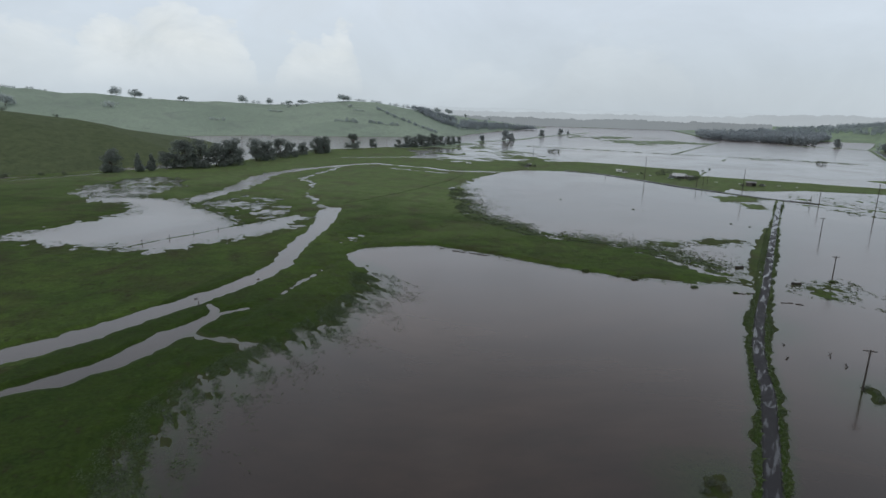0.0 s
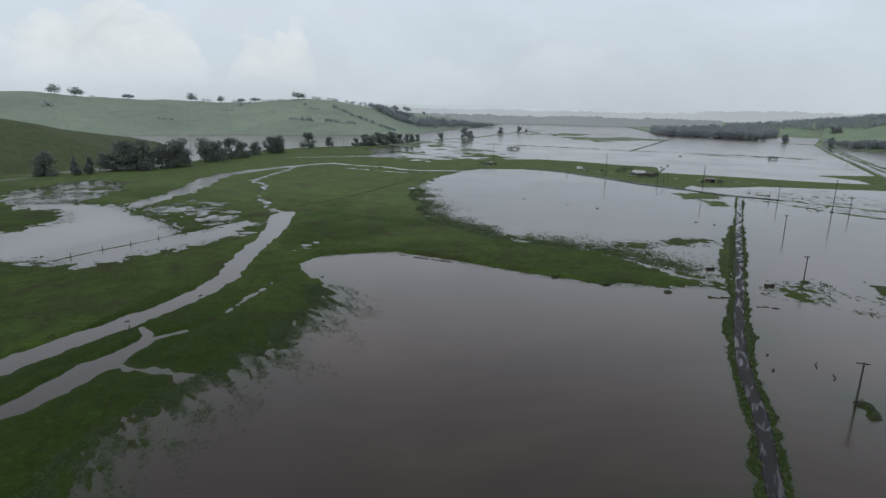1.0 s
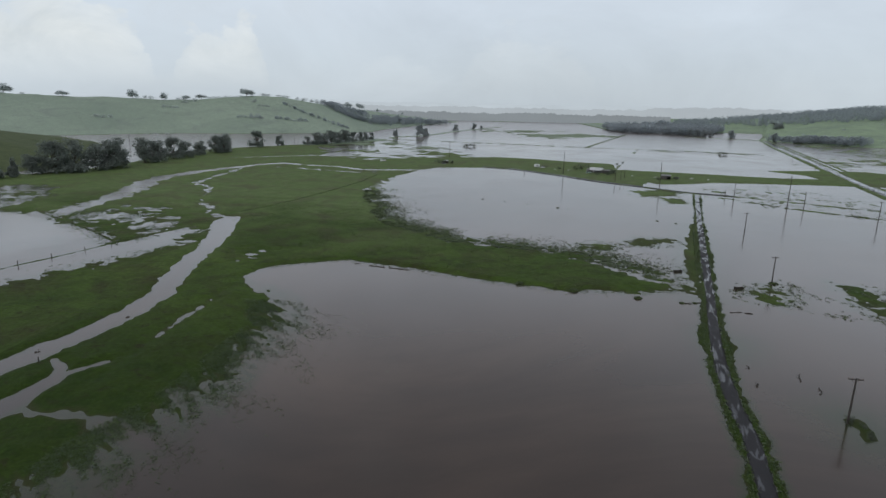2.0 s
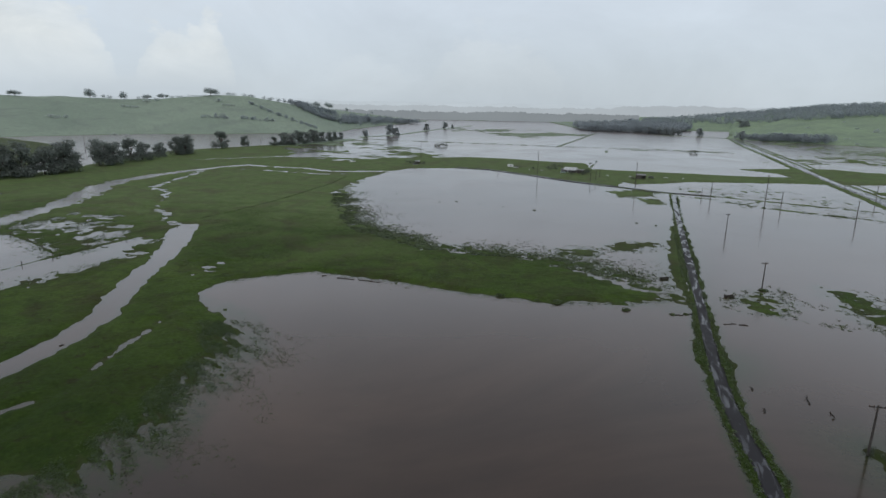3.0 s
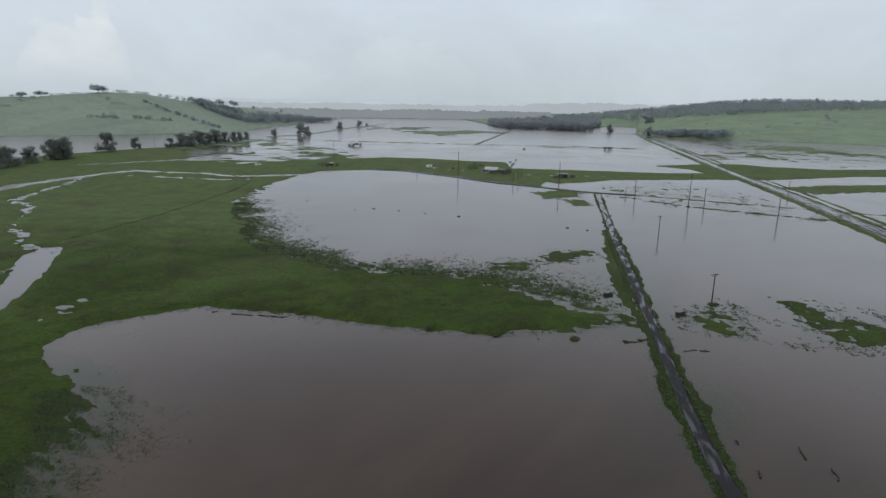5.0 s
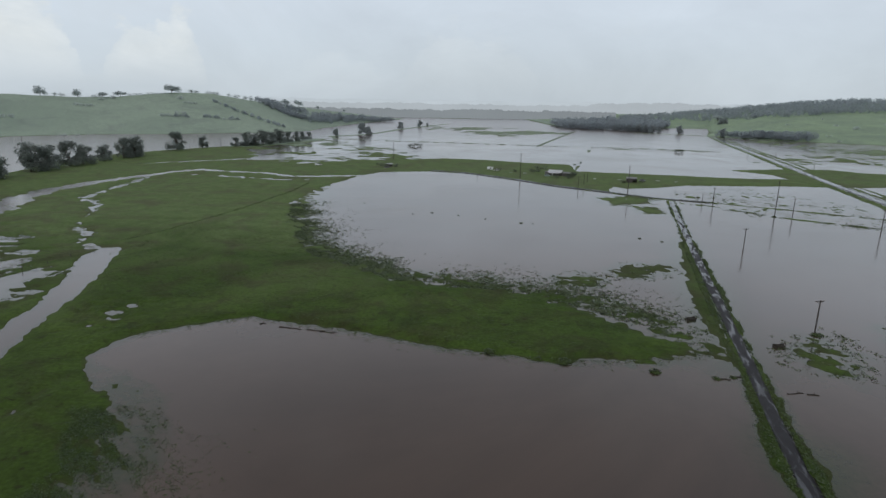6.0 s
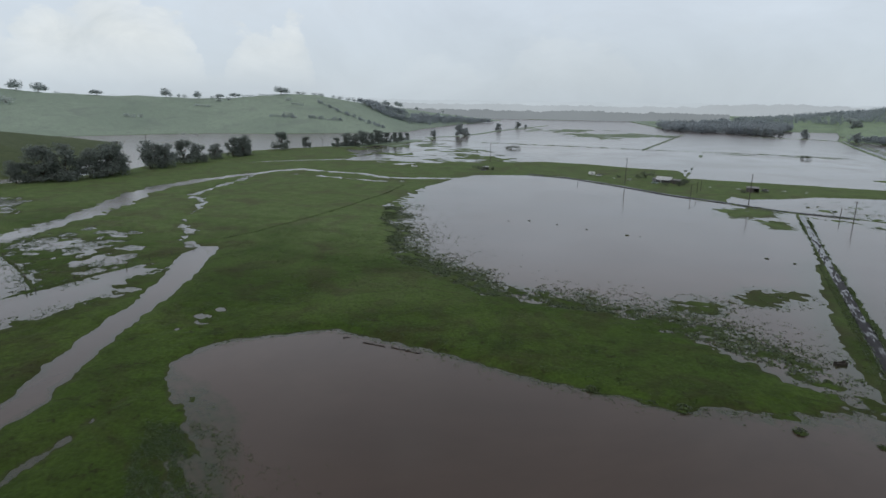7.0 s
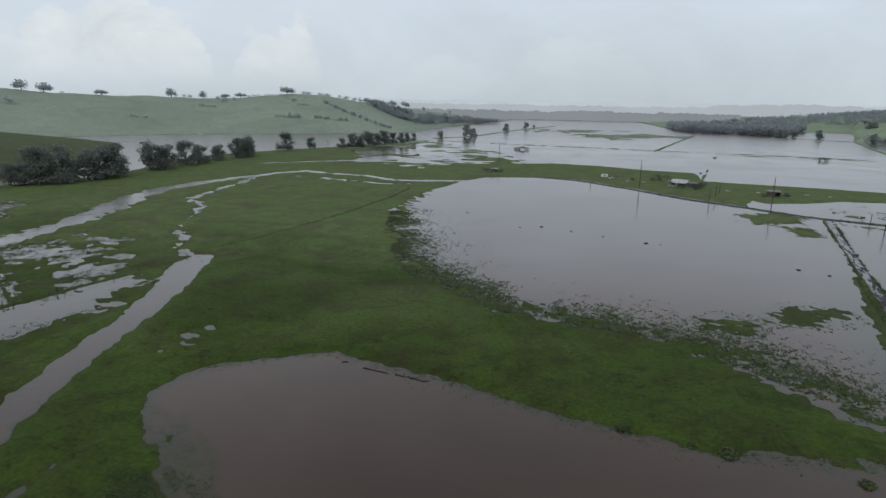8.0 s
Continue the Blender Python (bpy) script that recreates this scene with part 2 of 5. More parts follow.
def m_leaf(name, dark, light, thin_part=0.58, vary=0.4):
    def build(add, link, ins):
        p = place(add)
        f = noisen(add, link, 0.35, 4, 0.6, p)
        isl = add("ShaderNodeNewGeometry").outputs["Random Per Island"]
        c = mixc(add, link, ramp(add, link, f, [(0.3, 0.0), (0.7, 1.0)]), dark, light)
        c = mixc(add, link, 0.8, c, ramp(add, link, isl, [(0.0, 1 - vary), (1.0, 1 + vary)]), "MULTIPLY")
        link(c, ins["Base Color"])
        ins["Roughness"].default_value = 0.7
        ins["Specular IOR Level"].default_value = 0.15
        # pale blue sheen gives the leaves a haze-like lift
        ins["Sheen Weight"].default_value = 0.30
        ins["Sheen Tint"].default_value = (0.85, 0.93, 1.0, 1)
    m = material(name, build)
    tree = m.node_tree
    bsdf = next(n for n in tree.nodes if n.type == "BSDF_PRINCIPLED")
    out = next(n for n in tree.nodes if n.type == "OUTPUT_MATERIAL")
    thin = tree.nodes.new("ShaderNodeBsdfTranslucent")
    tree.links.new(bsdf.inputs["Base Color"].links[0].from_socket, thin.inputs[0])
    both = tree.nodes.new("ShaderNodeMixShader")
    both.inputs[0].default_value = thin_part
    tree.links.new(bsdf.outputs[0], both.inputs[1])
    tree.links.new(thin.outputs[0], both.inputs[2])
    tree.links.new(both.outputs[0], out.inputs[0])
    return m


def m_asphalt():
    def build(add, link, ins):
        p = place(add)
        f = noisen(add, link, 0.5, 5, 0.65, p)
        g = noisen(add, link, 9.0, 3, 0.6, p)
        c = mixc(add, link, ramp(add, link, f, [(0.35, 0.0), (0.65, 1.0)]), (0.018, 0.018, 0.021), (0.034, 0.033, 0.036))
        c = mixc(add, link, 0.5, c, ramp(add, link, g, [(0.3, 0.7), (0.7, 1.3)]), "MULTIPLY")
        sep = add("ShaderNodeSeparateXYZ")
        link(p, sep.inputs[0])
        px, py = sep.outputs[0], sep.outputs[1]
        across = mathn(add, link, "SUBTRACT", mathn(add, link, "MULTIPLY", px, 0.95), mathn(add, link, "MULTIPLY", py, 0.29))
        down = mathn(add, link, "ADD", mathn(add, link, "MULTIPLY", px, 0.05), mathn(add, link, "MULTIPLY", py, 0.16))
        ruts = add("ShaderNodeCombineXYZ")
        link(across, ruts.inputs[0])
        link(down, ruts.inputs[1])
        wet = noisen(add, link, 0.85, 6, 0.65, ruts.outputs[0], 0.8)
        wet = mathn(add, link, "ADD", wet, ramp(add, link, mathn(add, link, "MULTIPLY", py, 0.002), [(0.40, 0.0), (0.66, 0.11)]))
        pud = ramp(add, link, wet, [(0.545, 0.0), (0.58, 1.0)])
        c = mixc(add, link, pud, c, (0.085, 0.090, 0.100))
        link(c, ins["Base Color"])
        ins["Specular IOR Level"].default_value = 0.2
        dry = ramp(add, link, f, [(0.3, 0.5), (0.7, 0.8)])
        link(mixc(add, link, pud, dry, (0.04, 0.04, 0.04)), ins["Roughness"])
        bump(add, link, ins, mixc(add, link, pud, g, (0.5, 0.5, 0.5)), 0.3, 0.02)
    return material("wet_asphalt", build)


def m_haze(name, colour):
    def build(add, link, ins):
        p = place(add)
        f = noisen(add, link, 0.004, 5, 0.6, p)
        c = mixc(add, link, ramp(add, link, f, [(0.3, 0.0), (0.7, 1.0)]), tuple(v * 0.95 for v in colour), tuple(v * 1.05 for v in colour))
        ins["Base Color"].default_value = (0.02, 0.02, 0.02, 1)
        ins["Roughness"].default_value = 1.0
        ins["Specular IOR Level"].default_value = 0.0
        # haze is painted as emission, so the far ridges glow
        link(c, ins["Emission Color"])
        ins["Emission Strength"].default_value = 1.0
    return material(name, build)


GROUND, WATER, ASPHALT = m_ground(), m_water(), m_asphalt()
# creek-tree leaf colour is lightened to stand in for haze
LEAF = m_leaf("dark_leaves", (0.165, 0.195, 0.178), (0.250, 0.280, 0.250), 0.58, 0.4)
VERGE_GRASS = m_leaf("bright_verge_grass", (0.038, 0.064, 0.013), (0.072, 0.106, 0.022), 0.2)
# foliage on the hills and far fields: haze is painted into these paler leaves
LEAF_HAZE_HILL = m_leaf("grey_green_leaves", (0.46, 0.505, 0.50), (0.56, 0.605, 0.60), 0.6, 0.12)
LEAF_HAZE_FAR = m_leaf("misty_leaves", (0.35, 0.392, 0.415), (0.41, 0.452, 0.475), 0.6, 0.08)
LEAF_HAZE_MID = m_leaf("rain_grey_leaves", (0.30, 0.335, 0.335), (0.38, 0.415, 0.41), 0.55, 0.15)
LEAF_BUSH = m_leaf("dark_bush_leaves", (0.095, 0.115, 0.085), (0.140, 0.160, 0.115))
GREY_IRON = simple("grey_sheet_iron", (0.16, 0.16, 0.16), (0.27, 0.27, 0.27), 0.9, 0.5, 0.2)
TUFT = m_leaf("long_wet_grass", (0.037, 0.066, 0.012), (0.060, 0.096, 0.020), 0.2)
REED = m_leaf("drowned_grass", (0.050, 0.078, 0.020), (0.082, 0.115, 0.030), 0.2)
BARK = simple("grey_bark", (0.06, 0.05, 0.04), (0.13, 0.11, 0.09), 1.5, 0.9)
TIMBER = simple("weathered_timber", (0.035, 0.030, 0.026), (0.085, 0.075, 0.065), 2.0, 0.85)
DEBRIS = simple("sodden_wood", (0.022, 0.018, 0.014), (0.05, 0.042, 0.032), 2.5, 0.7)
CERAMIC = simple("brown_porcelain", (0.10, 0.06, 0.04), (0.16, 0.11, 0.08), 8.0, 0.25)
WHITE = simple("white_paint", (0.62, 0.63, 0.63), (0.80, 0.81, 0.80), 1.2, 0.5, relief=0.1)
ROOF = simple("pale_sheet_iron", (0.50, 0.52, 0.53), (0.78, 0.80, 0.80), 0.8, 0.38, 0.3)
WALL = simple("dark_boards", (0.07, 0.065, 0.06), (0.14, 0.125, 0.11), 1.3, 0.8)
RUST = simple("rusted_iron", (0.09, 0.06, 0.05), (0.20, 0.15, 0.13), 1.6, 0.75)
GLASS = simple("dark_glass", (0.015, 0.018, 0.02), (0.03, 0.034, 0.036), 3.0, 0.06, relief=0.02)
RUBBER = simple("black_rubber", (0.02, 0.02, 0.02), (0.04, 0.04, 0.04), 6.0, 0.8)
CONCRETE = simple("stained_concrete", (0.10, 0.10, 0.09), (0.22, 0.21, 0.19), 2.0, 0.85)
GREEN_PAINT = simple("pale_green_paint", (0.22, 0.32, 0.28), (0.36, 0.45, 0.40), 2.0, 0.35)


# ---- small geometry helpers ----
def part(name, bm, mat, parent=None, label=""):
    me = bpy.data.meshes.new(name)
    bm.to_mesh(me)
    bm.free()
    me.materials.append(mat)
    ob = new(name, me)
    if parent is not None:
        ob.parent = parent
    if label:
        ob["label"] = label
    return ob


def mesh_from(name, verts, faces, mat, smooth=False):
    me = bpy.data.meshes.new(name)
    me.from_pydata(verts, [], faces)
    me.materials.append(mat)
    if smooth:
        me.polygons.foreach_set("use_smooth", [True] * len(me.polygons))
    me.update()
    return new(name, me)


def box(bm, x, y, z, sx, sy, sz, rz=0.0, bev=0.0):
    """A box that stands on z."""
    r = bmesh.ops.create_cube(bm, size=1.0)
    m = pose(x, y, z + sz / 2, 0, 0, rz) @ Matrix.Diagonal((sx, sy, sz, 1))
    bmesh.ops.transform(bm, matrix=m, verts=r["verts"])
    if bev:
        edges = {ed for v in r["verts"] for ed in v.link_edges}
        bmesh.ops.bevel(bm, geom=list(edges), offset=bev, segments=1, affect="EDGES")


def rod(bm, a, b, ra, rb, seg=8):
    a, b = Vector(a), Vector(b)
    d = b - a
    r = bmesh.ops.create_cone(bm, cap_ends=True, segments=seg, radius1=ra, radius2=rb, depth=d.length)
    m = Matrix.Translation((a + b) / 2) @ d.to_track_quat("Z", "Y").to_matrix().to_4x4()
    bmesh.ops.transform(bm, matrix=m, verts=r["verts"])


# ---- lie of the land ----
def lattice(i, j, seed):
    h = (i * 374761393 + j * 668265263 + seed * 1442695041) & 0x7FFFFFFF
    h = ((h ^ (h >> 13)) * 1274126177) & 0x7FFFFFFF
    return ((h ^ (h >> 16)) & 0xFFFF) / 65535.0


def value_noise(x, y, seed=0):
    xi, yi = np.floor(x).astype(np.int64), np.floor(y).astype(np.int64)
    fx, fy = x - xi, y - yi
    fx, fy = fx * fx * (3 - 2 * fx), fy * fy * (3 - 2 * fy)
    a, b = lattice(xi, yi, seed), lattice(xi + 1, yi, seed)
    c, d = lattice(xi, yi + 1, seed), lattice(xi + 1, yi + 1, seed)
    return (a + (b - a) * fx) * (1 - fy) + (c + (d - c) * fx) * fy - 0.5


def fbm(x, y, size, octaves=3, seed=0):
    out, amp = 0.0, 1.0
    for k in range(octaves):
        out = out + amp * value_noise(x / size + 17.3 * k, y / size - 9.1 * k, seed + k)
        size, amp = size / 2.03, amp * 0.6
    return out


def to_line(x, y, pts, values=None):
    """Distance to an open line, and values (one row a point) carried along it to the nearest place."""
    best = np.full(np.shape(x), 1e9)
    carried = None if values is None else np.zeros((*np.shape(x), len(values[0])))
    for n in range(len(pts) - 1):
        (ax, ay), (bx, by) = pts[n][:2], pts[n + 1][:2]
        dx, dy = bx - ax, by - ay
        u = np.clip(((x - ax) * dx + (y - ay) * dy) / (dx * dx + dy * dy), 0, 1)
        d = np.hypot(x - ax - u * dx, y - ay - u * dy)
        near = d < best
        best = np.where(near, d, best)
        if values is not None:
            mixd = np.array(values[n]) * (1 - u[..., None]) + np.array(values[n + 1]) * u[..., None]
            carried = np.where(near[..., None], mixd, carried)
    return best if values is None else (best, carried)


def within(x, y, poly):
    """Signed distance to a closed outline, positive inside."""
    inside = np.zeros(np.shape(x), bool)
    for (ax, ay), (bx, by) in zip(poly, poly[1:] + poly[:1]):
        cross = (ay > y) != (by > y)
        inside ^= cross & (x < (bx - ax) * (y - ay) / ((by - ay) or 1e-9) + ax)
    d = to_line(x, y, poly + poly[:1])
    return np.where(inside, d, -d)


# dry land: the plain with the tongue between the two ponds and the strip with the farm
PLAIN = [(-44, 10), (-48, 48), (-52, 57), (-55, 69), (-56, 78), (-54, 87), (-50, 92), (-49, 100), (-47.5, 110), (-46, 120), (-47, 130), (-46.5, 143), (-54, 160), (-69, 177), (-64, 188),
         (-55, 195), (-42, 200.3), (-28, 196), (-11, 190), (4, 184), (16, 180), (29, 177.5), (41, 178), (52, 180), (58, 183),
         (55, 190), (49, 198), (42, 208), (35, 215)]
PLAIN_B = [(25, 222), (14, 226), (1, 229.5), (-9, 232), (-15, 237), (-25, 249), (-37, 257), (-49, 281), (-61, 318), (-70, 358),
           (-67, 414), (-53, 471), (-39, 496), (-3, 505), (24, 495), (55, 461), (79, 430), (103, 410.5)]
PLAIN_C = [(114, 437), (119, 427), (139, 432), (164, 446), (201, 447), (243, 448), (283, 446), (369, 466), (640, 470),
           (640, 520), (412, 514), (381, 513), (345, 532), (328, 554), (279, 552), (238, 541), (258, 513), (255, 486),
           (225, 486), (201, 492), (169, 502), (139, 508), (109, 518), (114, 566), (83, 574), (49, 593), (8, 606)]
PLAIN_D = [(-32, 588), (-61, 581), (-92, 594), (-112, 625), (-130, 690), (-152, 780), (-146, 850), (-160, 856), (-196, 770), (-228, 706), (-262, 655),
           (-290, 600), (-296, 540), (-284, 440), (-300, 388), (-328, 348), (-338, 318), (-350, 283), (-420, 150), (-520, -60), (-60, -60)]
OUTLINE = PLAIN + PLAIN_B + PLAIN_C + PLAIN_D

CREEK = [(-110, 40, 4.5), (-101.5, 74, 3.6), (-98.5, 82, 4.4), (-94.5, 91, 4.4), (-91.5, 103, 3.6), (-88, 115, 3.4), (-84, 130, 3.5), (-82, 146, 3.5),
         (-83.2, 160, 3.5), (-87.6, 173, 3.6), (-92.9, 196, 3.7), (-94.7, 209, 3.2), (-101.5, 234, 4.6), (-108, 250, 5.2), (-111, 260.5, 5.2)]
BRANCH = [(-94, 50, 1.4), (-87, 65.3, 1.5), (-81.8, 71.8, 2.6), (-78.6, 79, 2.6), (-77, 87, 3.4), (-76.5, 97, 3.2), (-75.2, 103, 2.2), (-75.2, 110, 1.5), (-77, 113.5, 1.1), (-81, 117, 0.8)]
SIDE_POOL = [(-75, 111, 1.1), (-70.5, 117.2, 0.8)]
INLET = [(-77, 97, 1.8), (-68, 97.5, 1.2), (-60, 97, 1.6), (-53, 95, 2.6), (-44, 91, 5.0)]
STREAM = [(-186, 255, 5), (-190, 266, 6), (-191, 280.5, 5.5), (-192, 295, 5), (-195, 312, 6), (-201, 335, 7), (-210, 362, 6.5), (-213, 390, 5.5), (-206, 425, 5.0), (-196, 450, 4.2), (-184, 480, 3.6), (-170, 495, 4.2), (-150, 487, 2.8),
          (-120, 481, 2.5), (-97, 464, 3.2), (-80, 466, 3.5), (-50, 474, 3.0)]
STREAM_B = [(-190, 460, 1.6), (-184, 422, 1.2), (-182.5, 388, 1.4), (-179.5, 365, 2.4), (-166, 352, 1.4), (-159, 343, 1.8), (-151, 317, -0.8), (-141, 295, 0.8), (-129.7, 283, 1.7), (-124, 271, 0.2), (-113, 263, 1.4)]
STREAKS = [(-165, 466, 0.6), (-130, 457, 1.6), (-100, 446, 1.0), (-84, 450, 0.6)]
FOOT_DRAIN = [(-342, 278, 1.2), (-335, 290, 1.8), (-329, 306, 1.4), (-324, 322, 2.0), (-318, 338, 1.6), (-312, 347, 0.4)]
UPPER = [(-236, 525, 1.5), (-188, 559, 2.5), (-152, 586, 3.0), (-107, 612, 3.0), (-80, 600, 2.0)]
PADDOCK = [(-196, 152), (-198, 179), (-193, 206), (-190, 219), (-216, 241), (-236, 238), (-262, 256), (-280, 292), (-277, 316),
           (-270, 337), (-246, 330), (-229, 300), (-221, 257), (-192, 257), (-155, 230), (-131, 211), (-119, 239), (-112, 236),
           (-107, 216), (-112, 192), (-121, 183), (-128, 157), (-150, 158), (-166, 154), (-184, 156)]
MARSH = [(-186, 262), (-176, 246), (-150, 231), (-130, 212), (-121, 240), (-128, 258), (-148, 280), (-170, 292), (-186, 290)]
FLATS = [(-185, 655), (-158, 570), (-105, 540), (-70, 590), (-60, 602), (-85, 660), (-108, 765), (-150, 800), (-178, 760)]

# the sealed road on its low bank: centre line and half width of the bank
ROAD = [(8, -40), (24, 20), (39, 70), (47.6, 104), (49.2, 115), (52, 128), (56.7, 145), (61.2, 160), (65.9, 174.5), (74.7, 203.5), (86.4, 242), (100.5, 288.5), (126, 370), (130, 382)]
BANK = [[2.4], [2.4], [2.4], [2.5], [2.6], [2.8], [3.2], [2.9], [2.5], [2.6], [2.4], [2.2], [2.1], [2.4]]
VERGE = [(63, 176), (68, 203), (79, 237), (94, 283), (99, 289), (86, 244), (73, 203), (66, 176)]
BULGE = [(57.5, 138), (59.8, 141), (60.2, 145), (58.5, 148)]
TRACK = [(-39, 499), (-3, 508), (24, 497), (55, 463), (79, 432), (103, 411.5), (125, 391), (150, 379), (176, 362), (205, 342), (240, 318), (300, 290)]
HUMPS = [(146, 366), (163, 339), (185, 322), (205, 306), (235, 290)]
CAUSEWAY = [(700, 1500), (545, 1250), (458, 1064), (389, 857), (314, 615), (267, 467), (247, 396), (234, 354), (220, 311), (210, 280), (170, 160), (120, -60)]
ISLETS = [([(58, 242), (66, 251), (77, 253), (76, 246), (66, 238.5), (60, 238.5)], 2.2), ([(37, 228), (38, 236), (47, 240), (51, 235), (46, 227)], 2.4),
          ([(93, 390), (111, 397), (121, 386), (114, 371), (93, 365)], 2.6), ([(104, 364), (115, 361), (112, 343), (103, 345)], 1.6),
          ([(82, 186), (88, 190), (89, 182), (86, 174), (80.5, 176)], 4.0), ([(110, 195), (115.7, 190.5), (112.6, 184), (118, 178), (140, 170), (130, 158), (107, 166), (105.5, 174.5), (108, 183)], 3.5),
          ([(65.8, 111.3), (68.4, 112.5), (68.4, 108), (67.6, 105.5), (65.6, 104.7), (66.5, 108.5)], 1.0), ([(29.5, 73), (33.2, 74), (33.2, 68), (30, 67)], 1.4),
          ([(262, 394), (266, 410), (300, 418), (520, 430), (520, 396), (301, 386), (266, 380)], 1.6)]
DIKES = [([(-146, 864), (-91, 838), (-33, 824), (53, 804), (121, 783), (216, 766), (280, 746), (318, 732)], 1.5),
         ([(120, 773), (167, 911), (252, 1159)], 2.0), ([(109, 522), (141, 627)], 0.6), ([(164, 700), (174, 738)], 1.5), ([(355, 1139), (418, 1093), (458, 1064)], 3.5),
         ([(-150, 905), (-114, 955), (-95, 1010), (-68, 1140), (-36, 1250), (20, 1420)], 5.5), ([(-135, 860), (-150, 905)], 3.0), ([(180, 752), (316, 722)], 1.6),
         ([(344, 655), (420, 610), (520, 590)], 1.6), ([(-480, 700), (-400, 690), (-330, 660)], 1.0)]
BELT_FLATS = [(-150, 815), (-120, 812), (-70, 720), (-20, 620), (-30, 575), (-90, 580), (-125, 640)]
FAR_FLATS = [(-30, 1300), (83, 1270), (166, 1130), (200, 1050), (99, 985), (33, 1080)]
SHELVES = [(330, 640), (430, 800), (470, 960), (560, 960), (600, 600), (520, 560), (430, 590)]

# hills: ridge line with its height, and how far the foot lies from it
RIDGE_W = [(-1500, 760), (-1060, 900), (-964, 930), (-866, 960), (-758, 980), (-647, 1050), (-563, 1100), (-470, 1120), (-405, 1150), (-350, 1250), (-285, 1400), (-215, 1550), (-140, 1750)]
RISE_W = [[70, 420], [70, 400], [65, 370], [60, 340], [53, 300], [50, 260], [51, 245], [58, 240], [58, 225], [46, 165], [32, 115], [19, 85], [3, 50]]
RIDGE_N = [(-760, 150), (-560, 330), (-475, 400), (-453, 440), (-454, 500), (-467, 600), (-496, 690)]
RISE_N = [[62], [48], [40], [34], [23], [11], [0]]
RIDGE_E = [(420, 1820), (600, 1760), (760, 1720), (926, 1600), (1016, 1500), (1188, 1400), (1700, 1000), (1900, 500)]
RISE_E = [[4, 120], [14, 260], [32, 420], [56, 640], [62, 730], [60, 760], [70, 900], [70, 900]]


FENCE_A = [(-146, 156), (-144, 168), (-140.8, 178.6), (-137, 188), (-133.5, 199), (-130.8, 209), (-127, 221.5), (-121.5, 236), (-116, 251), (-115, 262)]
FENCE_B = [(-203, 263), (-181, 247.4), (-154.7, 230), (-129.4, 210.7)]


def shifted(line, off):
    """A line moved to its right."""
    out = []
    for n, p in enumerate(line):
        a, b = line[max(0, n - 1)], line[min(len(line) - 1, n + 1)]
        d = Vector((b[0] - a[0], b[1] - a[1])).normalized()
        out.append((p[0] + d.y * off, p[1] - d.x * off))
    return out


def shore(sd, rough, x, y, steep=0.07, top=0.5):
    """Height of ground whose edge lies where sd is zero, ragged over about rough metres."""
    s = sd + rough * (1.3 * fbm(x, y, 9.0, 3, 3) + 1.0 * fbm(x, y, 2.2, 2, 8))
    return np.clip(s * steep, -0.8, top)


def groove(line, x, y, rough=1.0):
    d, w = to_line(x, y, line, [[p[2]] for p in line])
    return w[..., 0] - d + rough * 1.6 * fbm(x, y, 4.0, 3, 21)


def hills(x, y):
    d, v = to_line(x, y, RIDGE_W, RISE_W)
    u = np.clip(1 - d / v[..., 1], 0, 1)
    west = v[..., 0] * u ** 1.15 * (1 + 0.10 * fbm(x, y, 120.0, 3, 5))
    d, v = to_line(x, y, RIDGE_N, RISE_N)
    near = v[..., 0] - 0.30 * (np.sqrt(d * d + 900) - 30)
    near = np.where(x < -300, near * (1 + 0.06 * fbm(x, y, 60.0, 2, 6)), -1)
    d, v = to_line(x, y, RIDGE_E, RISE_E)
    u = np.clip(1 - d / v[..., 1], 0, 1)
    east = np.where(x > 300, v[..., 0] * u ** 0.85 * (1 + 0.06 * fbm(x, y, 150.0, 3, 7)), 0)
    return west, near, east


